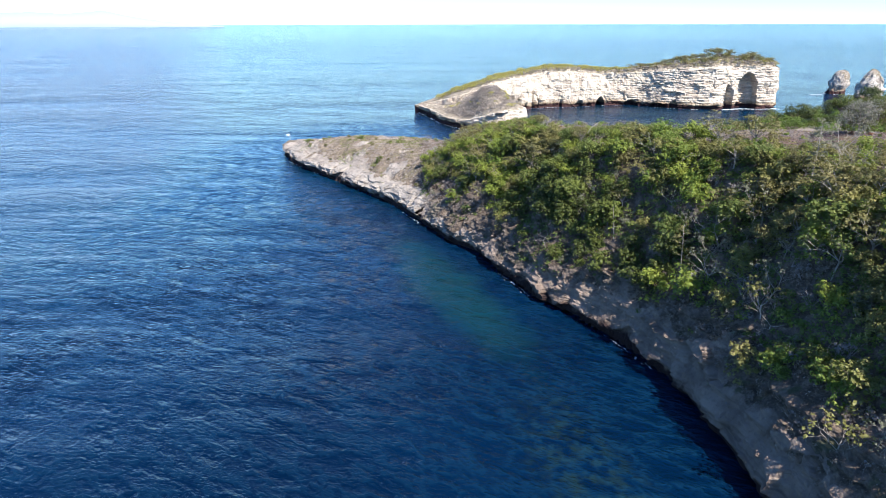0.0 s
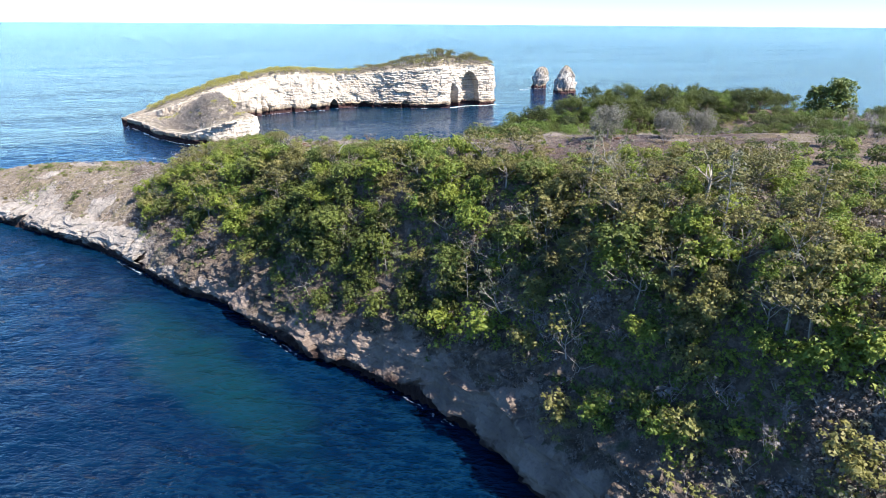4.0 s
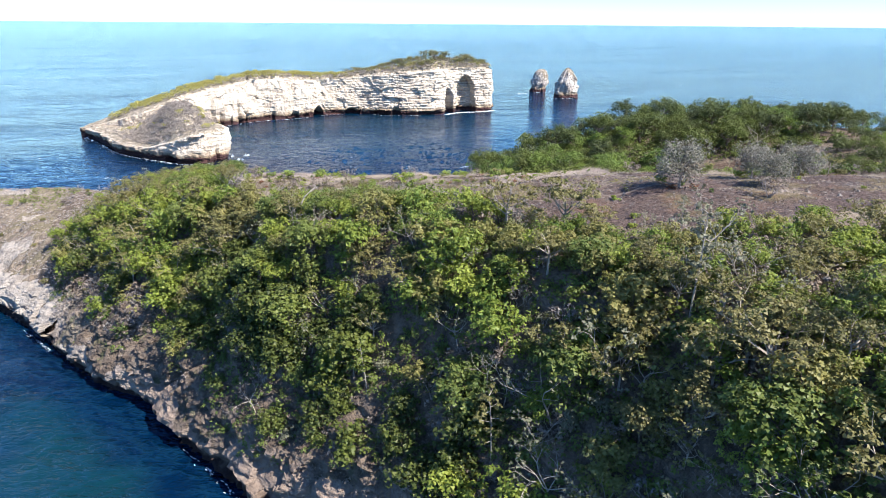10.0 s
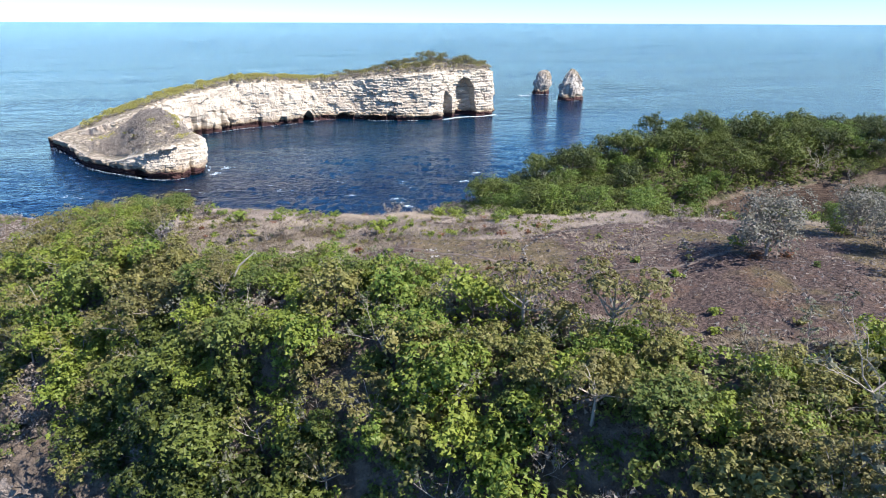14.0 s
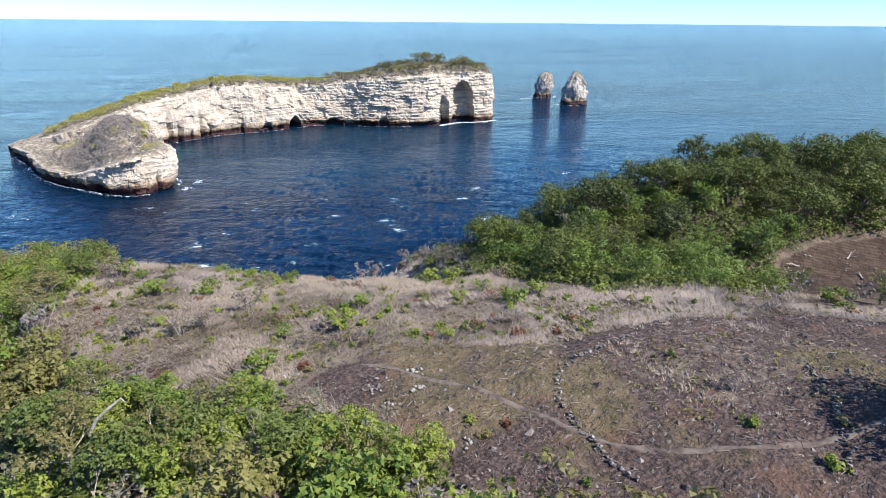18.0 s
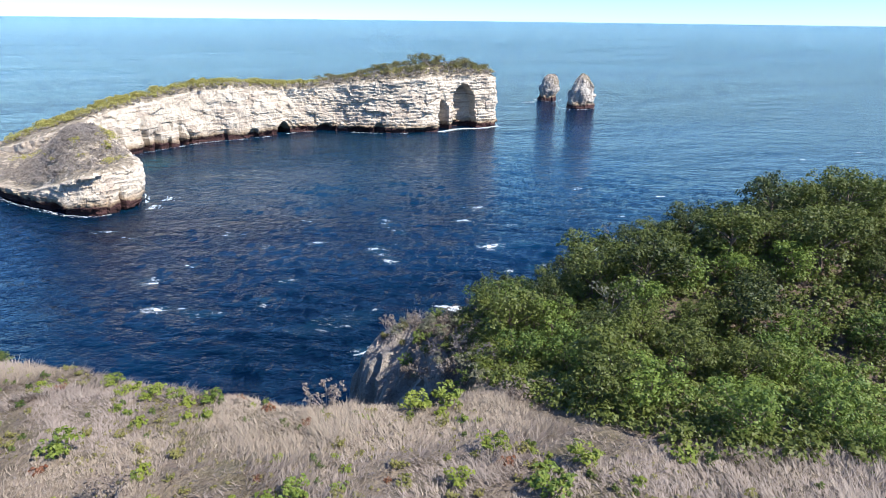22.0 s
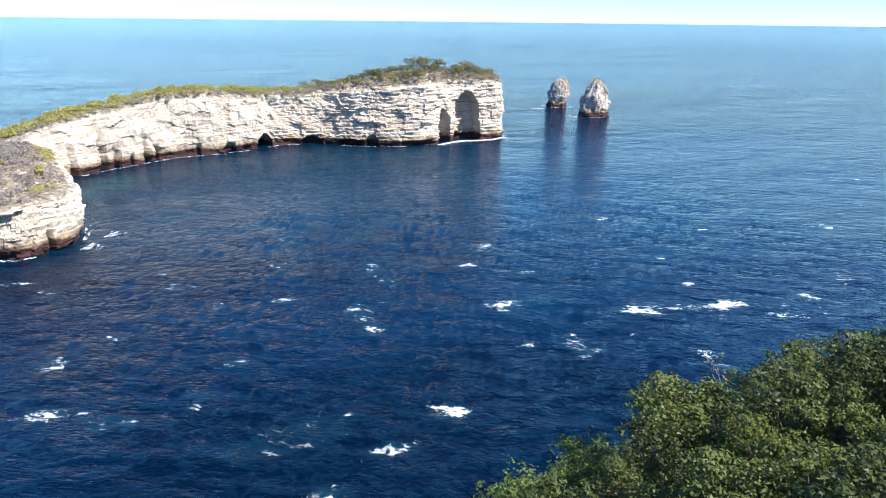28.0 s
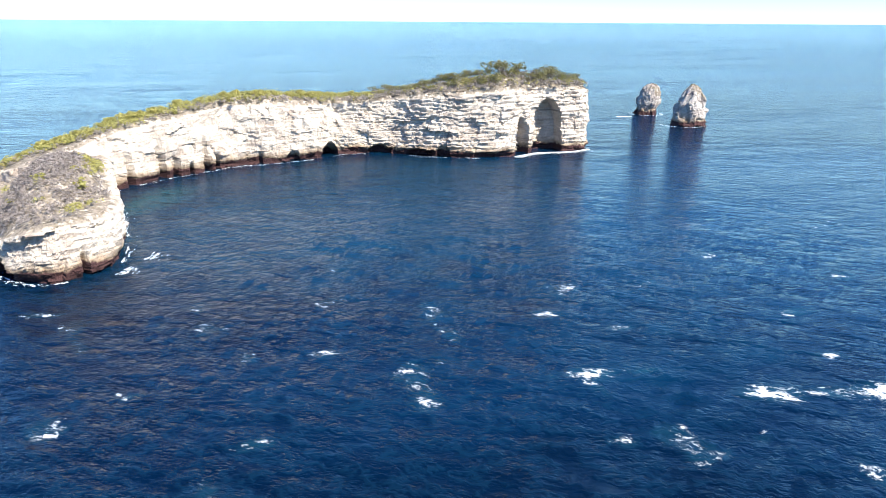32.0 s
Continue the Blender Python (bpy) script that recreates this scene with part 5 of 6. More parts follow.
# dry brush on the steep flank below the wood
scatter(1500, (74, 86, 160, 198), lambda x, y, z, d, c, f: 11 < z < 28 and d > 4 and in_wood(x, y) < 0.5 and c < -0.5 and 0.85, 1.3, lambda x, y, z, d: weighted((DRY, 3), (BARE, 1.5), (SHRUBS, 2.2)), (0.45, 0.85))
# scrub east and south of the clearing
scatter(2600, (86, 200, 88, 156), lambda x, y, z, d, c, f: c < -1 and f < -1.5 and in_wood(x, y) < 1 and (0.75 if x > 125 else 0.6), 3.3, lambda x, y, z, d: weighted((WOODS, 3), (SHRUBS, 3), (BARE, 2), (SPARSE, 0.7)), (0.8, 1.15))
scatter(300, (84, 125, 58, 88), lambda x, y, z, d, c, f: 0.5, 4.5, lambda x, y, z, d: weighted((BROAD, 3), (WOODS, 3), (SHRUBS, 1)), (0.8, 1.15))
scatter(700, (94, 156, 116, 142), lambda x, y, z, d, c, f: c < -0.5 and f < -0.8 and 0.8, 2.3, lambda x, y, z, d: weighted((WOODS, 3), (SHRUBS, 3), (DRY, 1.0), (SPARSE[1:], 0.5)), (0.6, 1.0))
# low shrubs on the grassy brink and round the burnt ground
LOW = [shrub(160 + i, 0.95, 0.9, lf, lab, 220, 0.21, "low_shrub") for i, (lf, lab) in enumerate([(L_FRESH, "low fresh green shrub in dry grass"), (L_DARK, "low dark shrub in dry grass"), (L_YELLOW, "low yellow-green shrub in dry grass")])]
RUST = shrub(168, 0.8, 0.7, make_leaf("rust-brown leaves", (0.16, 0.06, 0.03), (0.18, 0.08, 0.04), (0.26, 0.13, 0.08)), "low scorched rust-brown shrub", 240, 0.15, "scorched_shrub")


def brink(x, y, z, d, c, f):
    b, _ = ring_distance(BURNT, np.array([x]), np.array([y]))
    return c > 0 and d > 5.5 and (0.75 if b[0] < -1 else 0.06) * (0.15 + 0.85 * max(0.0, math.sin(x * 0.33 + y * 0.27) * math.sin(x * 0.21 - y * 0.29)) ** 0.5)


scatter(6000, (22, 96, 102, 196), brink, 0.7, lambda x, y, z, d: weighted((LOW, 6), ([SHRUBS[0]], 0.25), ([DRY[0]], 0.25), ([RUST], 0.4)), (0.5, 1.2), 0.0)
for x, y, s in [(64, 142.4, 1.4), (67, 141, 1.0), (76, 117, 1.3), (79, 116, 1.2), (56, 131, 0.8), (62, 146, 1.1), (64, 147, 0.9)]:
    put(RUST, x, y, ground_at(x, y)[0], s)
for x, y in [(44.3, 179.6), (45.9, 177.7), (47.5, 176.8), (48.9, 175.0), (51.6, 173.4), (45.0, 176.9), (47.1, 175.3)]:
    put(SHRUBS[0], x, y, ground_at(x, y)[0] - 0.2, random.uniform(0.5, 0.8))
for x, y, s, k in [(92, 118, 0.8, GREYBUSH), (99, 116, 0.8, GREYBUSH), (88, 112, 0.7, GREYBUSH)]:
    put(k, x, y, ground_at(x, y)[0], s)
# scrub on the low headland
scatter(300, (-66, 2, 195, 285), lambda x, y, z, d, c, f: z > 4.5 and x < -y * 0.0 and d > 3 and 0.35, 3.0, lambda x, y, z, d: weighted(([SHRUBS[3]], 2), ([SHRUBS[2]], 1), (LOW, 2), (BARE, 1.0)), (0.6, 1.0))


def islet_plants():
    """Shrubs and trees on the islet and the stacks."""
    yellow = [shrub(300 + i, 2.4, 1.9, L_ISLET, "yellow-green windswept shrub on the islet", 330, 0.55, "islet_shrub") for i in range(2)]
    dark = [shrub(305, 2.2, 2.0, L_OLIVE, "olive shrub clinging to the rock pillar", 330, 0.5, "pillar_shrub")]
    thorn = [bare_shrub(310 + i, 2.8, 2.0, "grey leafless scrub on the islet spur", 4, "islet_scrub", None, 0.06, 300) for i in range(2)]
    trees = [broad_tree(320 + i, 5.2, 2.2, lf, "wind-shaped tree on the islet crest", 620, 0.42, 1.4, B_PALE, 0.7, "islet_tree") for i, lf in enumerate((L_YELLOW, L_GREY, L_OLIVE))]
    fx, fy = [0, 33, 59, 110, 140, 166, 187, 228], [424, 420, 440, 455, 456, 439, 434, 440]
    rng = np.random.RandomState(70)
    mats = {k: Builder(700 + i) for i, k in enumerate(("yellow", "grey", "olive"))}
    for k in range(1500):
        x = rng.uniform(-4, 230)
        back = 3.0 + 15 * rng.uniform() ** 1.2 + 2.0 * value_noise(np.array([x]), np.array([5.0]), 9, 22, 2)[0]
        y = np.interp(x, fx, fy) + back
        p = np.array([x, y, float(fin_top(x, y))])
        if x < 134:
            kind = "grey" if back < (6.0 if x > 58 else 4.6) and rng.uniform() < 0.75 else "yellow"
        else:
            kind = "grey" if back < 6 and rng.uniform() < 0.7 else ("olive", "yellow", "grey")[rng.randint(3)]
        mats[kind].leaves(p + np.array([0, 0, 0.5]), rng.uniform(1.0, 2.0), 44, 0.46 if kind != "grey" else 0.38, 0.95, 0.45)
    ring = np.array(SPUR, float)
    for k in range(1900):
        x, y = rng.normal(22, 12), rng.normal(374, 25)
        e, _ = ring_distance(ring, np.array([x]), np.array([y]))
        if e[0] > 2.0 + 1.5 * rng.uniform():
            green = value_noise(np.array([x]), np.array([y]), 9, 23, 2)[0] > 0.42
            mats["yellow" if green else "grey"].leaves(np.array([x, y, float(spur_top(np.array(x), np.array(y))) + 0.7]), rng.uniform(0.9, 1.9), 55, 0.34, 0.8, 0.4)
    for key, leaf, label in (("yellow", L_ISLET, "yellow-green mat of low shrubs along the islet crest"), ("grey", L_SCRUB, "grey-beige dry scrub on the islet"), ("olive", L_OLIVE, "olive undergrowth on the wooded end of the islet")):
        tagged(new("islet_brush", mats[key].mesh("islet_brush", leaf)), label, "scrub", kind="stuff")
    for k in range(70):
        x = random.uniform(0, 134)
        y = np.interp(x, fx, fy) + random.uniform(6, 18)
        put(yellow, x, y, float(fin_top(x, y)) - 0.3, random.uniform(0.8, 1.3))
    for k in range(170):
        x = 134 + 95 * random.random() ** 0.85
        y = np.interp(x, fx, fy) + random.uniform(5, 19)
        hump = math.exp(-((x - 192) / 30) ** 4)
        put(trees if random.random() < 0.75 else thorn, x, y, float(fin_top(x, y)) - 0.3, random.uniform(0.45, 0.85) + random.uniform(0.2, 0.6) * hump)
    for k in range(70):
        x, y = random.gauss(27, 9), random.gauss(366, 17)
        e, _ = ring_distance(ring, np.array([x]), np.array([y]))
        if e[0] > 2.5:
            put(thorn if random.random() < 0.85 else yellow, x, y, float(spur_top(np.array(x), np.array(y))) - 0.3, random.uniform(0.6, 1.1))
    for cx, cy, h, n in ((331, 536, 18.5, 3), (326, 491, 22.6, 14)):
        for k in range(n):
            x, y = cx + random.gauss(1.5, 1.6), cy + random.gauss(-0.5, 1.6)
            put(dark, x, y, h - 0.7 * math.hypot(x - cx, y - cy), random.uniform(0.5, 0.9))


islet_plants()


# ---- ground cover ----
def build_undergrowth():
    """Low leaves between the trees of the slope and the hill wood."""
    parts = [("undergrowth", L_DARK, Builder(400), "dark low undergrowth between the trees"), ("undergrowth", L_WOOD, Builder(401), "green low undergrowth on the slope"),
             ("undergrowth", L_FRESH, Builder(402), "fresh green creepers on the slope"), ("dry_brush", L_BROWN, Builder(403), "dry grey-brown brush on the slope")]
    rng = np.random.RandomState(77)
    n = 60000
    x, y = rng.uniform(-6, 150, n), rng.uniform(40, 207, n)
    z, d, _ = land(x, y)
    clear, _ = ring_distance(CLEARING, x, y)
    wood, _ = ring_distance(WOOD, x, y)
    patch, kind = value_noise(x, y, 14, 12, 3), value_noise(x, y, 9, 14, 3)
    slope = (x < 80) & (y < 206) & ~((y > 150) & (x > 30))
    ok = (z > 5.5 + 3 * patch) & (clear < -0.5) & slope & (patch > -0.42) & (rng.uniform(size=n) < np.where(slope, 1.0, 0.25))
    for k in np.nonzero(ok)[0][:9500]:
        low = z[k] < 15
        # low on the slope only dark or brown leaves, in place of shade
        which = 3 if kind[k] > ((-0.12 if y[k] < 103 else 0.06) if low else 0.26) else 2 if kind[k] < -0.2 and not low else k % 2 if not low else 0
        parts[which][2].leaves(np.array([x[k], y[k], z[k] + 0.15]), rng.uniform(0.7, 1.7) if slope[k] else rng.uniform(0.7, 1.3), 35, 0.30, 0.8, 0.5)
    # dark leaves fill the gaps under the crowns, standing in for shade
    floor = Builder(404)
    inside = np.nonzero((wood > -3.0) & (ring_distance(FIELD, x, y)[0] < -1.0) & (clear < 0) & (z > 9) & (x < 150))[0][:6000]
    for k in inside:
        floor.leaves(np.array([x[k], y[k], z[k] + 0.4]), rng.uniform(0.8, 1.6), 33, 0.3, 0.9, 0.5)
    parts.append(("undergrowth", L_HILL, floor, "undergrowth beneath the hill wood, coloured dark like shaded gaps"))
    parts.append(("headland_scrub", L_SCRUB, Builder(405), "low grey wind-shorn scrub on the headland"))
    hx, hy = rng.uniform(-72, 6, 9000), rng.uniform(178, 288, 9000)
    hz, hd, _ = land(hx, hy)
    for k in np.nonzero((hz > 4.5) & (hd > 2.8))[0][:3000]:
        parts[5 if value_noise(hx[k:k + 1], hy[k:k + 1], 12, 19, 2)[0] > -0.3 else 1][2].leaves(np.array([hx[k], hy[k], hz[k]]), rng.uniform(0.35, 0.9), 24, 0.2, 0.5, 0.5)
    for name, leaf, b, label in parts:
        tagged(new(name, b.mesh(name, leaf)), label, "undergrowth", kind="stuff")


def build_dry_grass():
    """Bleached tussocks along the brink and in the clearing."""
    rng = np.random.RandomState(78)
    n = 110000
    x, y = rng.uniform(20, 100, n), rng.uniform(100, 198, n)
    z, d, _ = land(x, y)
    clear, _ = ring_distance(CLEARING, x, y)
    burn, _ = ring_distance(BURNT, x, y)
    patch = value_noise(x, y, 9, 13, 3)
    flank = (ring_distance(WOOD, x, y)[0] < -1) & (clear > -10) & (x > 62) & (y > 138) & (x < 106)
    keep = ((clear > 0.2) | flank) & (d > 0.8) & (rng.uniform(size=n) < np.where(burn > 0, 0.03 + 0.25 * np.clip(patch, 0, 1) + 0.2 * smooth(-3, 3, ring_distance(STRAW, x, y)[0] + patch * 5), 0.95)) & (z > 12)
    head = 5200
    hx, hy = rng.uniform(-60, 2, head), rng.uniform(196, 285, head)
    hz, hd, _ = land(hx, hy)
    hk = (hz > 5.5) & (hd > 4)
    x, y, z = np.concatenate([x[keep], hx[hk]]), np.concatenate([y[keep], hy[hk]]), np.concatenate([z[keep], hz[hk]])
    m, blades = len(x), 7
    px, py, pz = (np.repeat(a, blades) for a in (x, y, z))
    clump = value_noise(x, y, 4.5, 26, 3)
    low = np.where(ring_distance(BURNT, x, y)[0] > 0.5, 0.45, 1.0)
    tall = np.repeat(rng.uniform(0.15, 0.42, m) * low * (0.8 + 1.1 * smooth(0.05, 0.45, clump)), blades) * rng.uniform(0.7, 1.2, m * blades)
    a = np.repeat(value_noise(x, y, 7, 27, 2) * 5, blades) + rng.normal(size=m * blades) * 0.9
    out = rng.uniform(0.5, 1.9, m * blades) * tall
    base = np.stack([px + np.cos(a) * 0.2, py + np.sin(a) * 0.2, pz - 0.05], -1)
    tip = base + np.stack([np.cos(a) * out, np.sin(a) * out, tall], -1)
    w = np.stack([-np.sin(a), np.cos(a), 0 * a], -1) * 0.03
    v = np.stack([base - w, base + w, tip], 1).reshape(-1, 3)
    tint = np.repeat(value_noise(x, y, 11, 24, 3) + rng.normal(size=m) * 0.12, blades)
    for leaf, pick, label in ((L_STRAW, tint <= 0.1, "bleached dry grass tussocks along the cliff brink"), (L_MAUVE, tint > 0.1, "mauve-grey withered grass in the clearing")):
        w = v.reshape(-1, 3, 3)[pick].reshape(-1, 3)
        g = Builder(411)
        g.add(w, np.arange(len(w)).reshape(-1, 3))
        tagged(new("dry_grass", g.mesh("dry_grass", leaf)), label, "grass", kind="stuff")
    


def build_litter():
    """Clods, charred sticks and green tufts that roughen the clearing."""
    rng = np.random.RandomState(79)
    n = 30000
    x, y = rng.uniform(28, 112, n), rng.uniform(96, 190, n)
    clear, burn = ring_distance(CLEARING, x, y)[0], ring_distance(BURNT, x, y)[0]
    keep = (clear > 0.5) & ((burn > 0) | (rng.uniform(size=n) < 0.12)) & (value_noise(x, y, 6, 34, 3) > -0.25)
    x, y = x[keep], y[keep]
    z = land(x, y)[0]
    m = len(x)
    # clods: squashed four-sided lumps
    k = rng.uniform(size=m) < 0.5
    cx, cy, cz = x[k], y[k], z[k]
    c = len(cx)
    r, turn = rng.uniform(0.06, 0.2, c) * np.where(rng.uniform(size=c) < 0.06, 1.9, 1.0), rng.uniform(0, 6.28, c)
    ring = [np.stack([cx + r * np.cos(turn + a) * rng.uniform(0.6, 1.2, c), cy + r * np.sin(turn + a) * rng.uniform(0.6, 1.2, c), cz - 0.03], -1) for a in (0, 1.57, 3.14, 4.71)]
    tip = np.stack([cx + r * rng.normal(size=c) * 0.3, cy + r * rng.normal(size=c) * 0.3, cz + r * rng.uniform(0.5, 1.0, c)], -1)
    v = np.stack([*ring, tip], 1).reshape(-1, 3)
    f = (np.array([(0, 1, 4), (1, 2, 4), (2, 3, 4), (3, 0, 4)])[None] + 5 * np.arange(c)[:, None, None]).reshape(-1, 3)
    tagged(mesh_object("clods", v, f, make_leaf("grey-brown clods", (0.05, 0.038, 0.034), (0.075, 0.056, 0.048), (0.24, 0.205, 0.185), 0.0)), "loose clods and small stones on scorched earth", "soil", kind="stuff")
    # sticks: thin three-sided bars lying about
    sx, sy, sz = x[~k], y[~k], z[~k]
    c = len(sx)
    a, ln = rng.uniform(0, 6.28, c), rng.uniform(0.15, 0.8, c)
    d = np.stack([np.cos(a) * ln, np.sin(a) * ln, rng.uniform(-0.05, 0.3, c) * ln], -1)
    p = np.stack([sx, sy, sz + 0.03], -1)
    side, lift = np.stack([-np.sin(a), np.cos(a), 0 * a], -1) * 0.022, np.array([0, 0, 0.035])
    v = np.stack([p - side, p + side, p + lift, p + d - side * 0.4, p + d + side * 0.4, p + d + lift * 0.5], 1).reshape(-1, 3)
    f = np.array([(0, 1, 4, 3), (1, 2, 5, 4), (2, 0, 3, 5)])
    f = (f[None] + 6 * np.arange(c)[:, None, None]).reshape(-1, 4)
    tagged(mesh_object("dead_sticks", v, f, make_leaf("charred and bleached sticks", (0.03, 0.024, 0.022), (0.09, 0.07, 0.06), (0.36, 0.31, 0.27), 0.0)), "charred and bleached sticks strewn over burnt ground", "sticks", kind="stuff")
    # green and rusty tufts
    g, rust = Builder(412), Builder(413)
    n = 5200
    x, y = rng.uniform(28, 112, n), rng.uniform(96, 192, n)
    z, d, _ = land(x, y)
    clear, burn, straw = ring_distance(CLEARING, x, y)[0], ring_distance(BURNT, x, y)[0], ring_distance(STRAW, x, y)[0]
    patch = value_noise(x, y, 8, 35, 3)
    for k in np.nonzero((clear > 0.3) & (d > 3) & (z > 12))[0]:
        if (burn[k] < 0 and patch[k] > 0.05) or (straw[k] > 0 and patch[k] > -0.2):
            g.leaves(np.array([x[k], y[k], z[k]]), rng.uniform(0.25, 0.6), 22, 0.13, 0.6, 0.3)
        elif burn[k] > -4 and patch[k] < -0.28:
            rust.leaves(np.array([x[k], y[k], z[k]]), rng.uniform(0.2, 0.5), 22, 0.12, 0.6, 0.3)
    tagged(new("green_tufts", g.mesh("green_tufts", L_YELLOW)), "yellow-green grass tufts in the dry clearing", "grass", kind="stuff")
    tagged(new("scorched_tufts", rust.mesh("scorched_tufts", make_leaf("rusty scorched stalks", (0.15, 0.085, 0.055), (0.19, 0.12, 0.085), (0.28, 0.2, 0.15), 0.2))), "rusty scorched stalks at the burnt edge", "grass", kind="stuff")


build_undergrowth()
build_dry_grass()
build_litter()


# ---- foam, stones and small things ----
def plain(name, a, b, scale=3.0, roughness=0.9):
    n = Nodes(name, roughness, 0.2)
    f = n.noise(scale, 4, 0.6)
    return n.done(n.mix(n.ramp(f, 0.3, 0.7), a, b), n.bump(f, 0.4, 0.08))


M_FOAM = plain("sea foam", (0.62, 0.70, 0.74), (0.86, 0.88, 0.88), 1.5, 0.7)
M_STONE = plain("grey field stone", (0.09, 0.078, 0.07), (0.21, 0.188, 0.17), 6.0)
M_LIMESTONE = plain("white weathered limestone", (0.19, 0.175, 0.16), (0.36, 0.335, 0.305), 3.0)
M_LOG = plain("bleached wood", (0.30, 0.265, 0.225), (0.48, 0.44, 0.39), 5.0)
# pale blue base colour imitates the haze of distance
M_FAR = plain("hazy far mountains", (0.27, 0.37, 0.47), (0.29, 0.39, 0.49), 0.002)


def build_foam():
    """White wash of small patches along the rocks."""
    rng = np.random.RandomState(91)
    v, f = [], []

    def blob(x, y, r, z=0.06, heading=None):
        k = rng.randint(5, 9)
        a = np.arange(k) * 2 * math.pi / k + rng.uniform(0, 6)
        q = r * rng.uniform(0.45, 1.25, k)
        turn = rng.uniform(0, math.pi) if heading is None else heading + rng.normal() * 0.25
        u, w = np.cos(a) * q * 2.4, np.sin(a) * q * 0.6
        base = len(v)
        v.extend(np.stack([x + u * math.cos(turn) - w * math.sin(turn), y + u * math.sin(turn) + w * math.cos(turn), np.full(k, z + rng.uniform(0, 0.05))], -1).tolist())
        f.append(list(range(base, base + k)))

    def along(points, density, width, patchy, seed, scale=1.0):
        p = np.array(points, float)
        seg = np.concatenate([[0], np.cumsum(np.linalg.norm(np.diff(p, axis=0), axis=1))])
        for _ in range(int(seg[-1] * density)):
            s = rng.uniform(0, seg[-1])
            if value_noise(np.array([s]), np.array([seed * 9.0]), 9, seed, 2)[0] < patchy:
                continue
            i = min(np.searchsorted(seg, s, "right") - 1, len(p) - 2)
            t = (s - seg[i]) / (seg[i + 1] - seg[i])
            q, d = p[i] * (1 - t) + p[i + 1] * t, p[i + 1] - p[i]
            nrm = np.array([d[1], -d[0]]) / np.linalg.norm(d)
            out = abs(rng.normal()) * width
            blob(q[0] - nrm[0] * out, q[1] - nrm[1] * out, scale * rng.uniform(0.08, 0.32) * (1 if out < width else 0.7), 0.06, math.atan2(d[1], d[0]))

    west = [(p[0], p[1]) for p in RING[12:150:2]]
    along(west, 2.6, 0.4, 0.40, 3, 0.5)
    fin = spline(FIN, 4)
    along([tuple(q) for q in fin[::-1]], 3.0, 1.1, -0.05, 5)
    along([(230, 441), (222, 438), (214, 438), (205, 440), (196, 437), (190, 434)], 40, 1.8, -1, 6)
    spur = spline(SPUR, 4)
    along([tuple(q) for q in spur[::-1]], 3.2, 1.1, -0.05, 7)
    along([(52, 350), (50, 344), (45, 337)], 9, 2.2, -0.4, 8)
    for cx, cy, r in ((329, 536, 9), (322, 492, 11)):
        ring = [(cx + r * math.cos(a), cy + r * math.sin(a)) for a in np.linspace(0, -2 * math.pi, 40)]
        along(ring, 5, 1.3, -0.2, 9)
    along([(312, 528), (303, 530)], 26, 1.2, -1, 11)
    ob = mesh_object("shore_foam", np.array(v), f, M_FOAM)
    tagged(ob, "white foam where the swell washes the rocks", "foam", kind="stuff")


def stone_mesh(seed, squash=0.7):
    rng = np.random.RandomState(seed)
    bm = bmesh.new()
    bmesh.ops.create_icosphere(bm, subdivisions=1, radius=0.5)
    for w in bm.verts:
        w.co = Vector((w.co.x * rng.uniform(0.6, 1.4), w.co.y * rng.uniform(0.5, 1.1), w.co.z * squash * rng.uniform(0.5, 1.2)))
    me = bpy.data.meshes.new("stone")
    bm.to_mesh(me)
    bm.free()
    return me


STONES = [stone_mesh(500 + i) for i in range(6)]
for me in STONES:
    me.materials.append(M_STONE)
WHITE = [stone_mesh(520 + i, 0.8) for i in range(4)]
for me in WHITE:
    me.materials.append(M_LIMESTONE)


def stone_wall(points, label, gap=0.2, size=0.27, high=2):
    """A low dry wall of loose stones along a line."""
    base = new("dry_stone_wall")
    tagged(base, label, "stone wall", "field walls")
    rng = random.Random(int(points[0][0] * 10))
    for (ax, ay), (bx, by) in zip(points[:-1], points[1:]):
        n = max(1, int(math.hypot(bx - ax, by - ay) / gap))
        for k in range(n):
            if rng.random() < 0.12:
                continue
            t = k / n
            x, y = ax + (bx - ax) * t + rng.uniform(-0.2, 0.2), ay + (by - ay) * t + rng.uniform(-0.2, 0.2)
            z, _ = ground_at(x, y)
            for row in range(high if rng.random() < 0.3 else 1):
                ob = new("stone", rng.choice(STONES if rng.random() < 0.88 else WHITE))
                ob.parent = base
                s = size * rng.uniform(0.7, 1.35)
                ob.matrix_basis = pose(x + rng.uniform(-0.08, 0.08), y + rng.uniform(-0.08, 0.08), z + 0.08 + row * size * 0.5, rng.uniform(-20, 20), rng.uniform(-20, 20), rng.uniform(0, 360)) @ Matrix.Scale(s, 4)
    return base


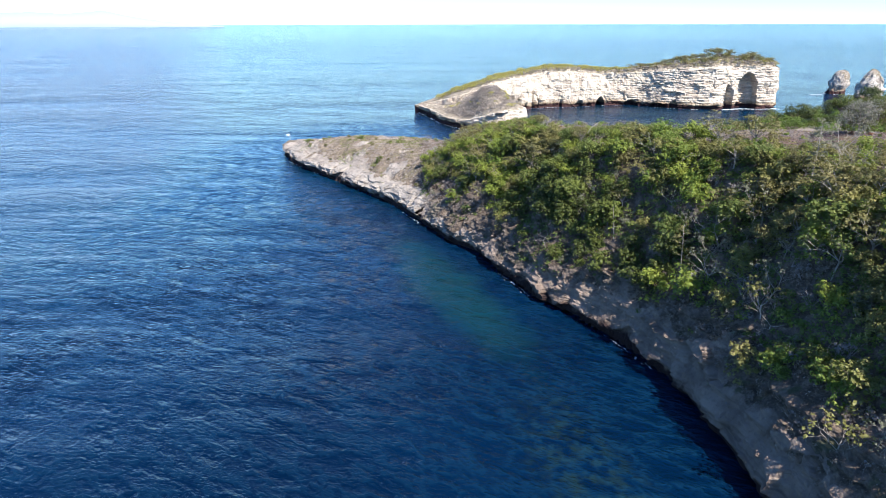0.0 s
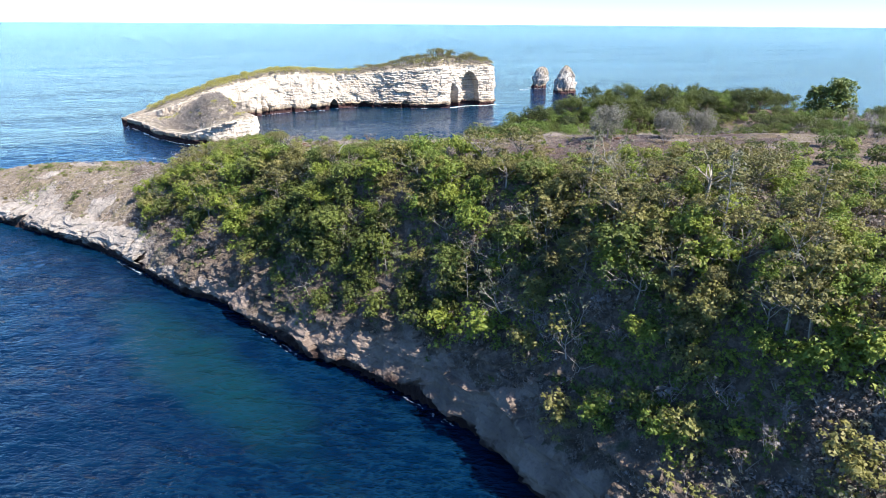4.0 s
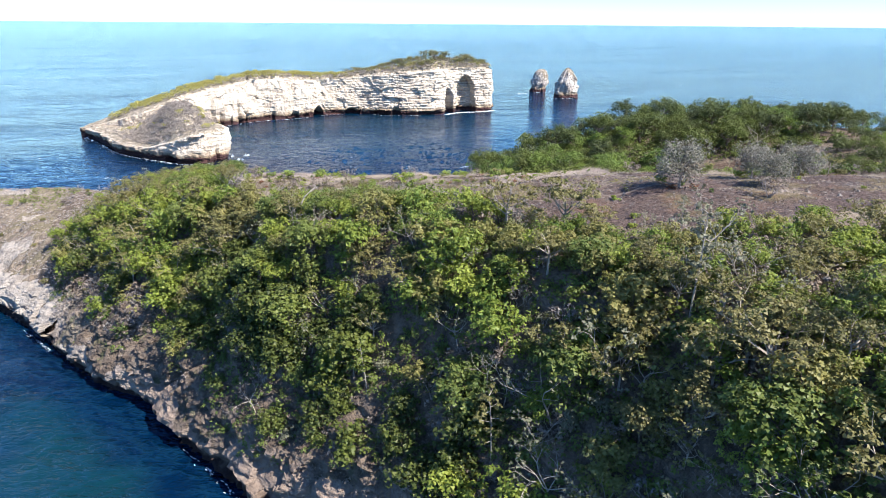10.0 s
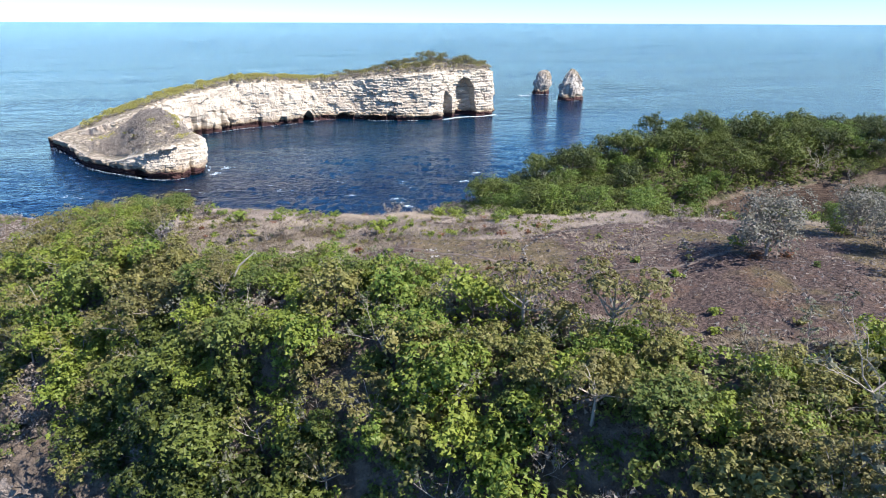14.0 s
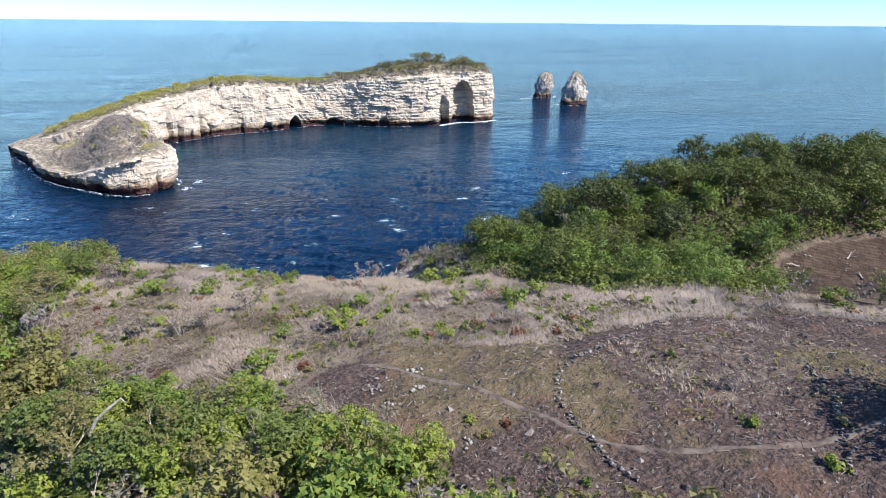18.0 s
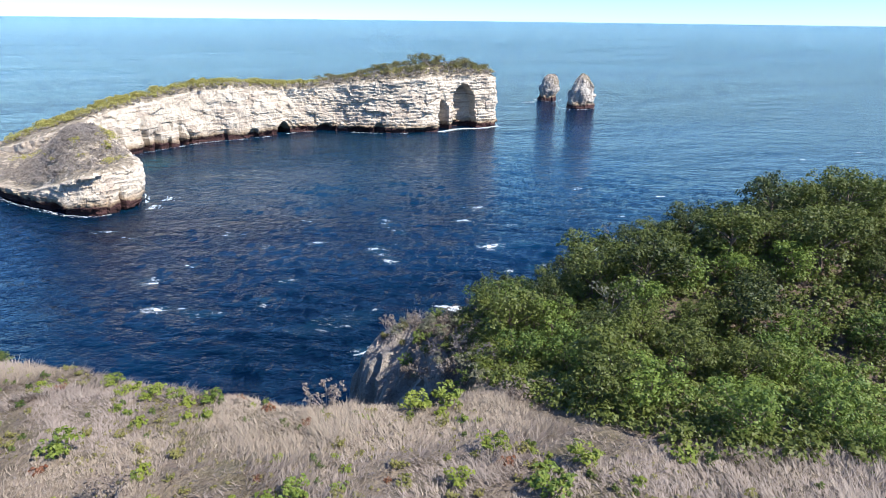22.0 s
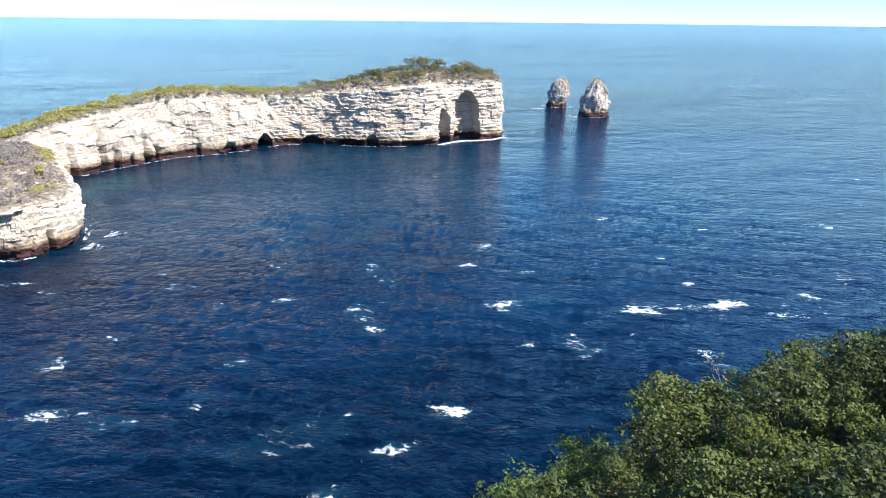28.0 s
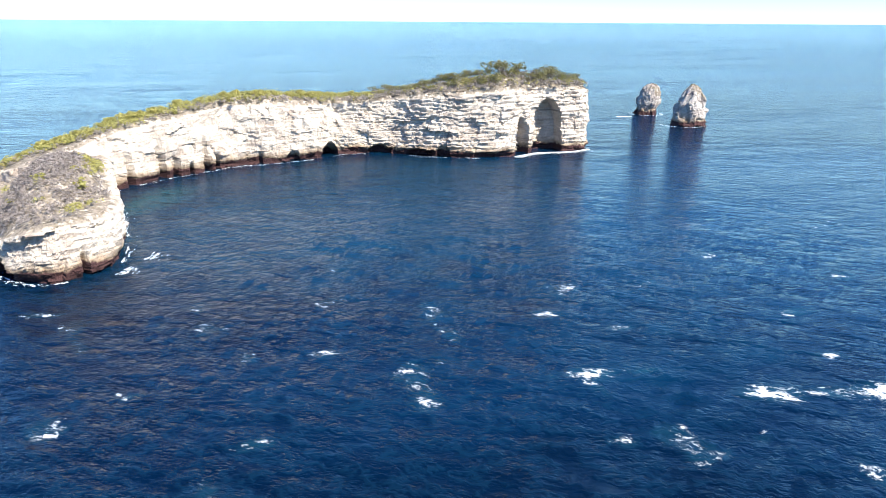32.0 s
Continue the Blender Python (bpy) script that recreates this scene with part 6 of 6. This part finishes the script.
def footpath():
    """A trodden strip across the burnt ground."""
    line = np.concatenate([np.linspace(p, q, 9)[:-1] for p, q in zip(np.array(TRACK)[:-1], np.array(TRACK)[1:])])
    k = np.ones(7) / 7
    line = np.stack([np.convolve(np.pad(line[:, i], 3, "edge"), k, "valid") for i in (0, 1)], -1)
    d = np.gradient(line, axis=0)
    nrm = np.stack([d[:, 1], -d[:, 0]], -1) / np.linalg.norm(d, axis=1)[:, None]
    rng = np.random.RandomState(95)
    v = []
    for off in (-1.0, -0.5, 0.0, 0.5, 1.0):
        w = 0.23 + 0.09 * np.convolve(rng.normal(size=len(line) + 2), [0.5, 0.5, 0.5], "valid") * (abs(off) > 0.9)
        p = line + nrm * (w * off)[:, None]
        v.append(np.concatenate([p, (land(p[:, 0], p[:, 1])[0] + 0.07 - 0.09 * (abs(off) > 0.9))[:, None]], 1))
    n = len(line)
    i = np.arange(5 * n).reshape(5, n)
    f = np.stack([i[:-1, :-1], i[:-1, 1:], i[1:, 1:], i[1:, :-1]], -1).reshape(-1, 4)
    ob = mesh_object("footpath", np.concatenate(v), f, plain("trodden earth", (0.085, 0.064, 0.054), (0.185, 0.145, 0.12), 1.4), False)
    return tagged(ob, "narrow trodden earth footpath across burnt ground", "path", kind="structure")


build_foam()
footpath()
stone_wall([(70.0, 136.0), (67.4, 135.6), (64.8, 135.2), (62.6, 134.4), (61.1, 132.9), (60.1, 131.0), (59.6, 129.5), (59.5, 128), (59.4, 126.2), (59.2, 124.5), (59.2, 123)], "low winding dry stone wall across the burnt ground")
stone_wall([(76.6, 126.4), (75.3, 124.7), (74.3, 123.4), (73.3, 122.2), (71.9, 120.7), (70.2, 119.1), (68.5, 117.8)], "tumbled dry stone wall beside the footpath")
stone_wall([(97, 142.6), (98.5, 144.0), (100.5, 144.6), (102.4, 145.6), (103, 147.4), (102, 149)], "curved stone wall at the ploughed plot", 0.28, 0.4)
stone_wall([(70.5, 136.2), (74, 137.6), (79, 138.6), (84, 138.8)], "broken line of wall stones in dry grass", 1.1, 0.4, 1)

rock_rng = random.Random(12)
for cx, cy, n, r in [(50.3, 139.3, 9, 1.0), (50.2, 136.5, 7, 0.8), (53.3, 138.2, 8, 1.0), (53, 130.5, 6, 0.7), (54, 140, 6, 0.9), (45.5, 145, 6, 1.6), (57, 146.5, 3, 1.2), (83, 121, 5, 1.6), (66.5, 146.2, 3, 0.6), (112, 152, 8, 2.4), (120, 150, 7, 2.6), (117, 155, 5, 1.8)]:
    for k in range(n):
        x, y = cx + rock_rng.gauss(0, r * 0.5), cy + rock_rng.gauss(0, r * 0.5)
        z, _ = ground_at(x, y)
        ob = tagged(new("boulder", rock_rng.choice(WHITE)), "white weathered limestone boulder on bare ground", "boulder", "loose boulders")
        ob.matrix_basis = pose(x, y, z + 0.08, rock_rng.uniform(-25, 25), rock_rng.uniform(-25, 25), rock_rng.uniform(0, 360)) @ Matrix.Scale(rock_rng.uniform(0.15, 0.42), 4)


def log(x, y, length, spin, seed):
    b = Builder(seed)
    pts, d = limb(b.r, (0, 0, 0.12), (1, 0, 0.02), length, 0.12, 5)
    for p in pts:
        p[2] = max(0.1, min(p[2], 0.45))
    b.tube(pts, np.linspace(0.12, 0.05, len(pts)), 6)
    for q in (pts[2], pts[3]):
        sub, _ = limb(b.r, q, (0.5, b.r.choice([-1, 1]) * 0.7, 0.35), length * 0.35, 0.2, 3)
        b.tube(sub, np.linspace(0.06, 0.025, len(sub)), 5)
    ob = new("fallen_branch", b.mesh("fallen_branch", M_LOG))
    ob.matrix_basis = pose(x, y, ground_at(x, y)[0], 0, 0, spin)
    return tagged(ob, "bleached fallen branch lying on the ploughed plot", "branch", "fallen branches")


for k, (x, y, ln, sp) in enumerate([(110, 151.5, 3.2, 20), (112, 150, 2.4, 75), (114, 153, 2.0, 140), (122, 152, 2.8, 10), (118, 147, 2.2, 50)]):
    log(x, y, ln, sp, 600 + k)


snag = Builder(640)
snag.tube([(32.7, 141.5, 33.0), (33.2, 141.4, 34.0), (34.0, 141.1, 34.8), (34.8, 141.0, 35.4), (35.0, 140.8, 35.2)], [0.11, 0.10, 0.085, 0.06, 0.03], 6)
tagged(new("dead_snag", snag.mesh("dead_snag", M_LOG)), "bleached bent dead limb above the thicket", "branch")


def flag(x, y):
    """A white pennant on a leaning pole at the end of the headland."""
    z = ground_at(x, y)[0]
    base = tagged(new("flag"), "small white flag on a thin pole at the headland tip", "flag")
    base.matrix_basis = pose(x, y, z, 4, -6, 0)
    pole = Builder(650)
    pole.tube([(0, 0, -0.6), (0, 0, 2.0), (0.05, 0, 4.3)], [0.05, 0.045, 0.03], 6)
    new("pole", pole.mesh("pole", M_LOG)).parent = base
    cols, rows = 9, 5
    v = [(-1.5 * i / (cols - 1), 0.16 * math.sin(i * 1.1) + 0.03 * j, 4.2 - 1.1 * j / (rows - 1) * (1 - 0.25 * i / (cols - 1)) - 0.1 * i / (cols - 1)) for j in range(rows) for i in range(cols)]
    f = [(j * cols + i, j * cols + i + 1, (j + 1) * cols + i + 1, (j + 1) * cols + i) for j in range(rows - 1) for i in range(cols - 1)]
    cloth = mesh_object("cloth", v, f, plain("white cloth", (0.74, 0.74, 0.72), (0.82, 0.82, 0.8), 4.0), False)
    thick = cloth.modifiers.new("thickness", "SOLIDIFY")
    thick.thickness = 0.015
    cloth.parent = base
    tagged(cloth, "plain white cloth")


flag(-69.5, 286.5)
# green bushes along the headland
for x, y, n, r in [(-58, 277, 8, 3.4), (-51, 270, 4, 2.0), (-35, 260, 7, 3.2), (-24, 228, 4, 2.2)]:
    for k in range(n):
        bx, by = x + random.gauss(0, r * 0.5), y + random.gauss(0, r * 0.5)
        put(SHRUBS[2], bx, by, ground_at(bx, by)[0] - 0.2, random.uniform(0.45, 0.8))


def far_mountains():
    """The pale line of a far coast, with air haze painted into its colour."""
    v, f = [], []
    n = 90
    for k in range(n + 1):
        a = radians(19 + 26 * k / n)
        r = 4780.0
        t = k / n
        h = 104 * float(smooth(0.0, 0.42, np.array(t))) * (0.8 + 0.5 * value_noise(np.array([k * 1.0]), np.array([3.0]), 14, 31, 4)[0]) + 2
        x, y = 40 - r * math.sin(a), 90 + r * math.cos(a)
        v += [(x, y, 20.0), (x, y, 36.0 + float(h)), (x * 1.006, y * 1.006, 20.0)]
    for k in range(n):
        a, b = 3 * k, 3 * (k + 1)
        f += [(a, b, b + 1, a + 1), (a + 1, b + 1, b + 2, a + 2)]
    tagged(mesh_object("backdrop", np.array(v), f, M_FAR, False), "blue mountains on the far horizon, haze put into the colour", "mountains", kind="structure")


far_mountains()
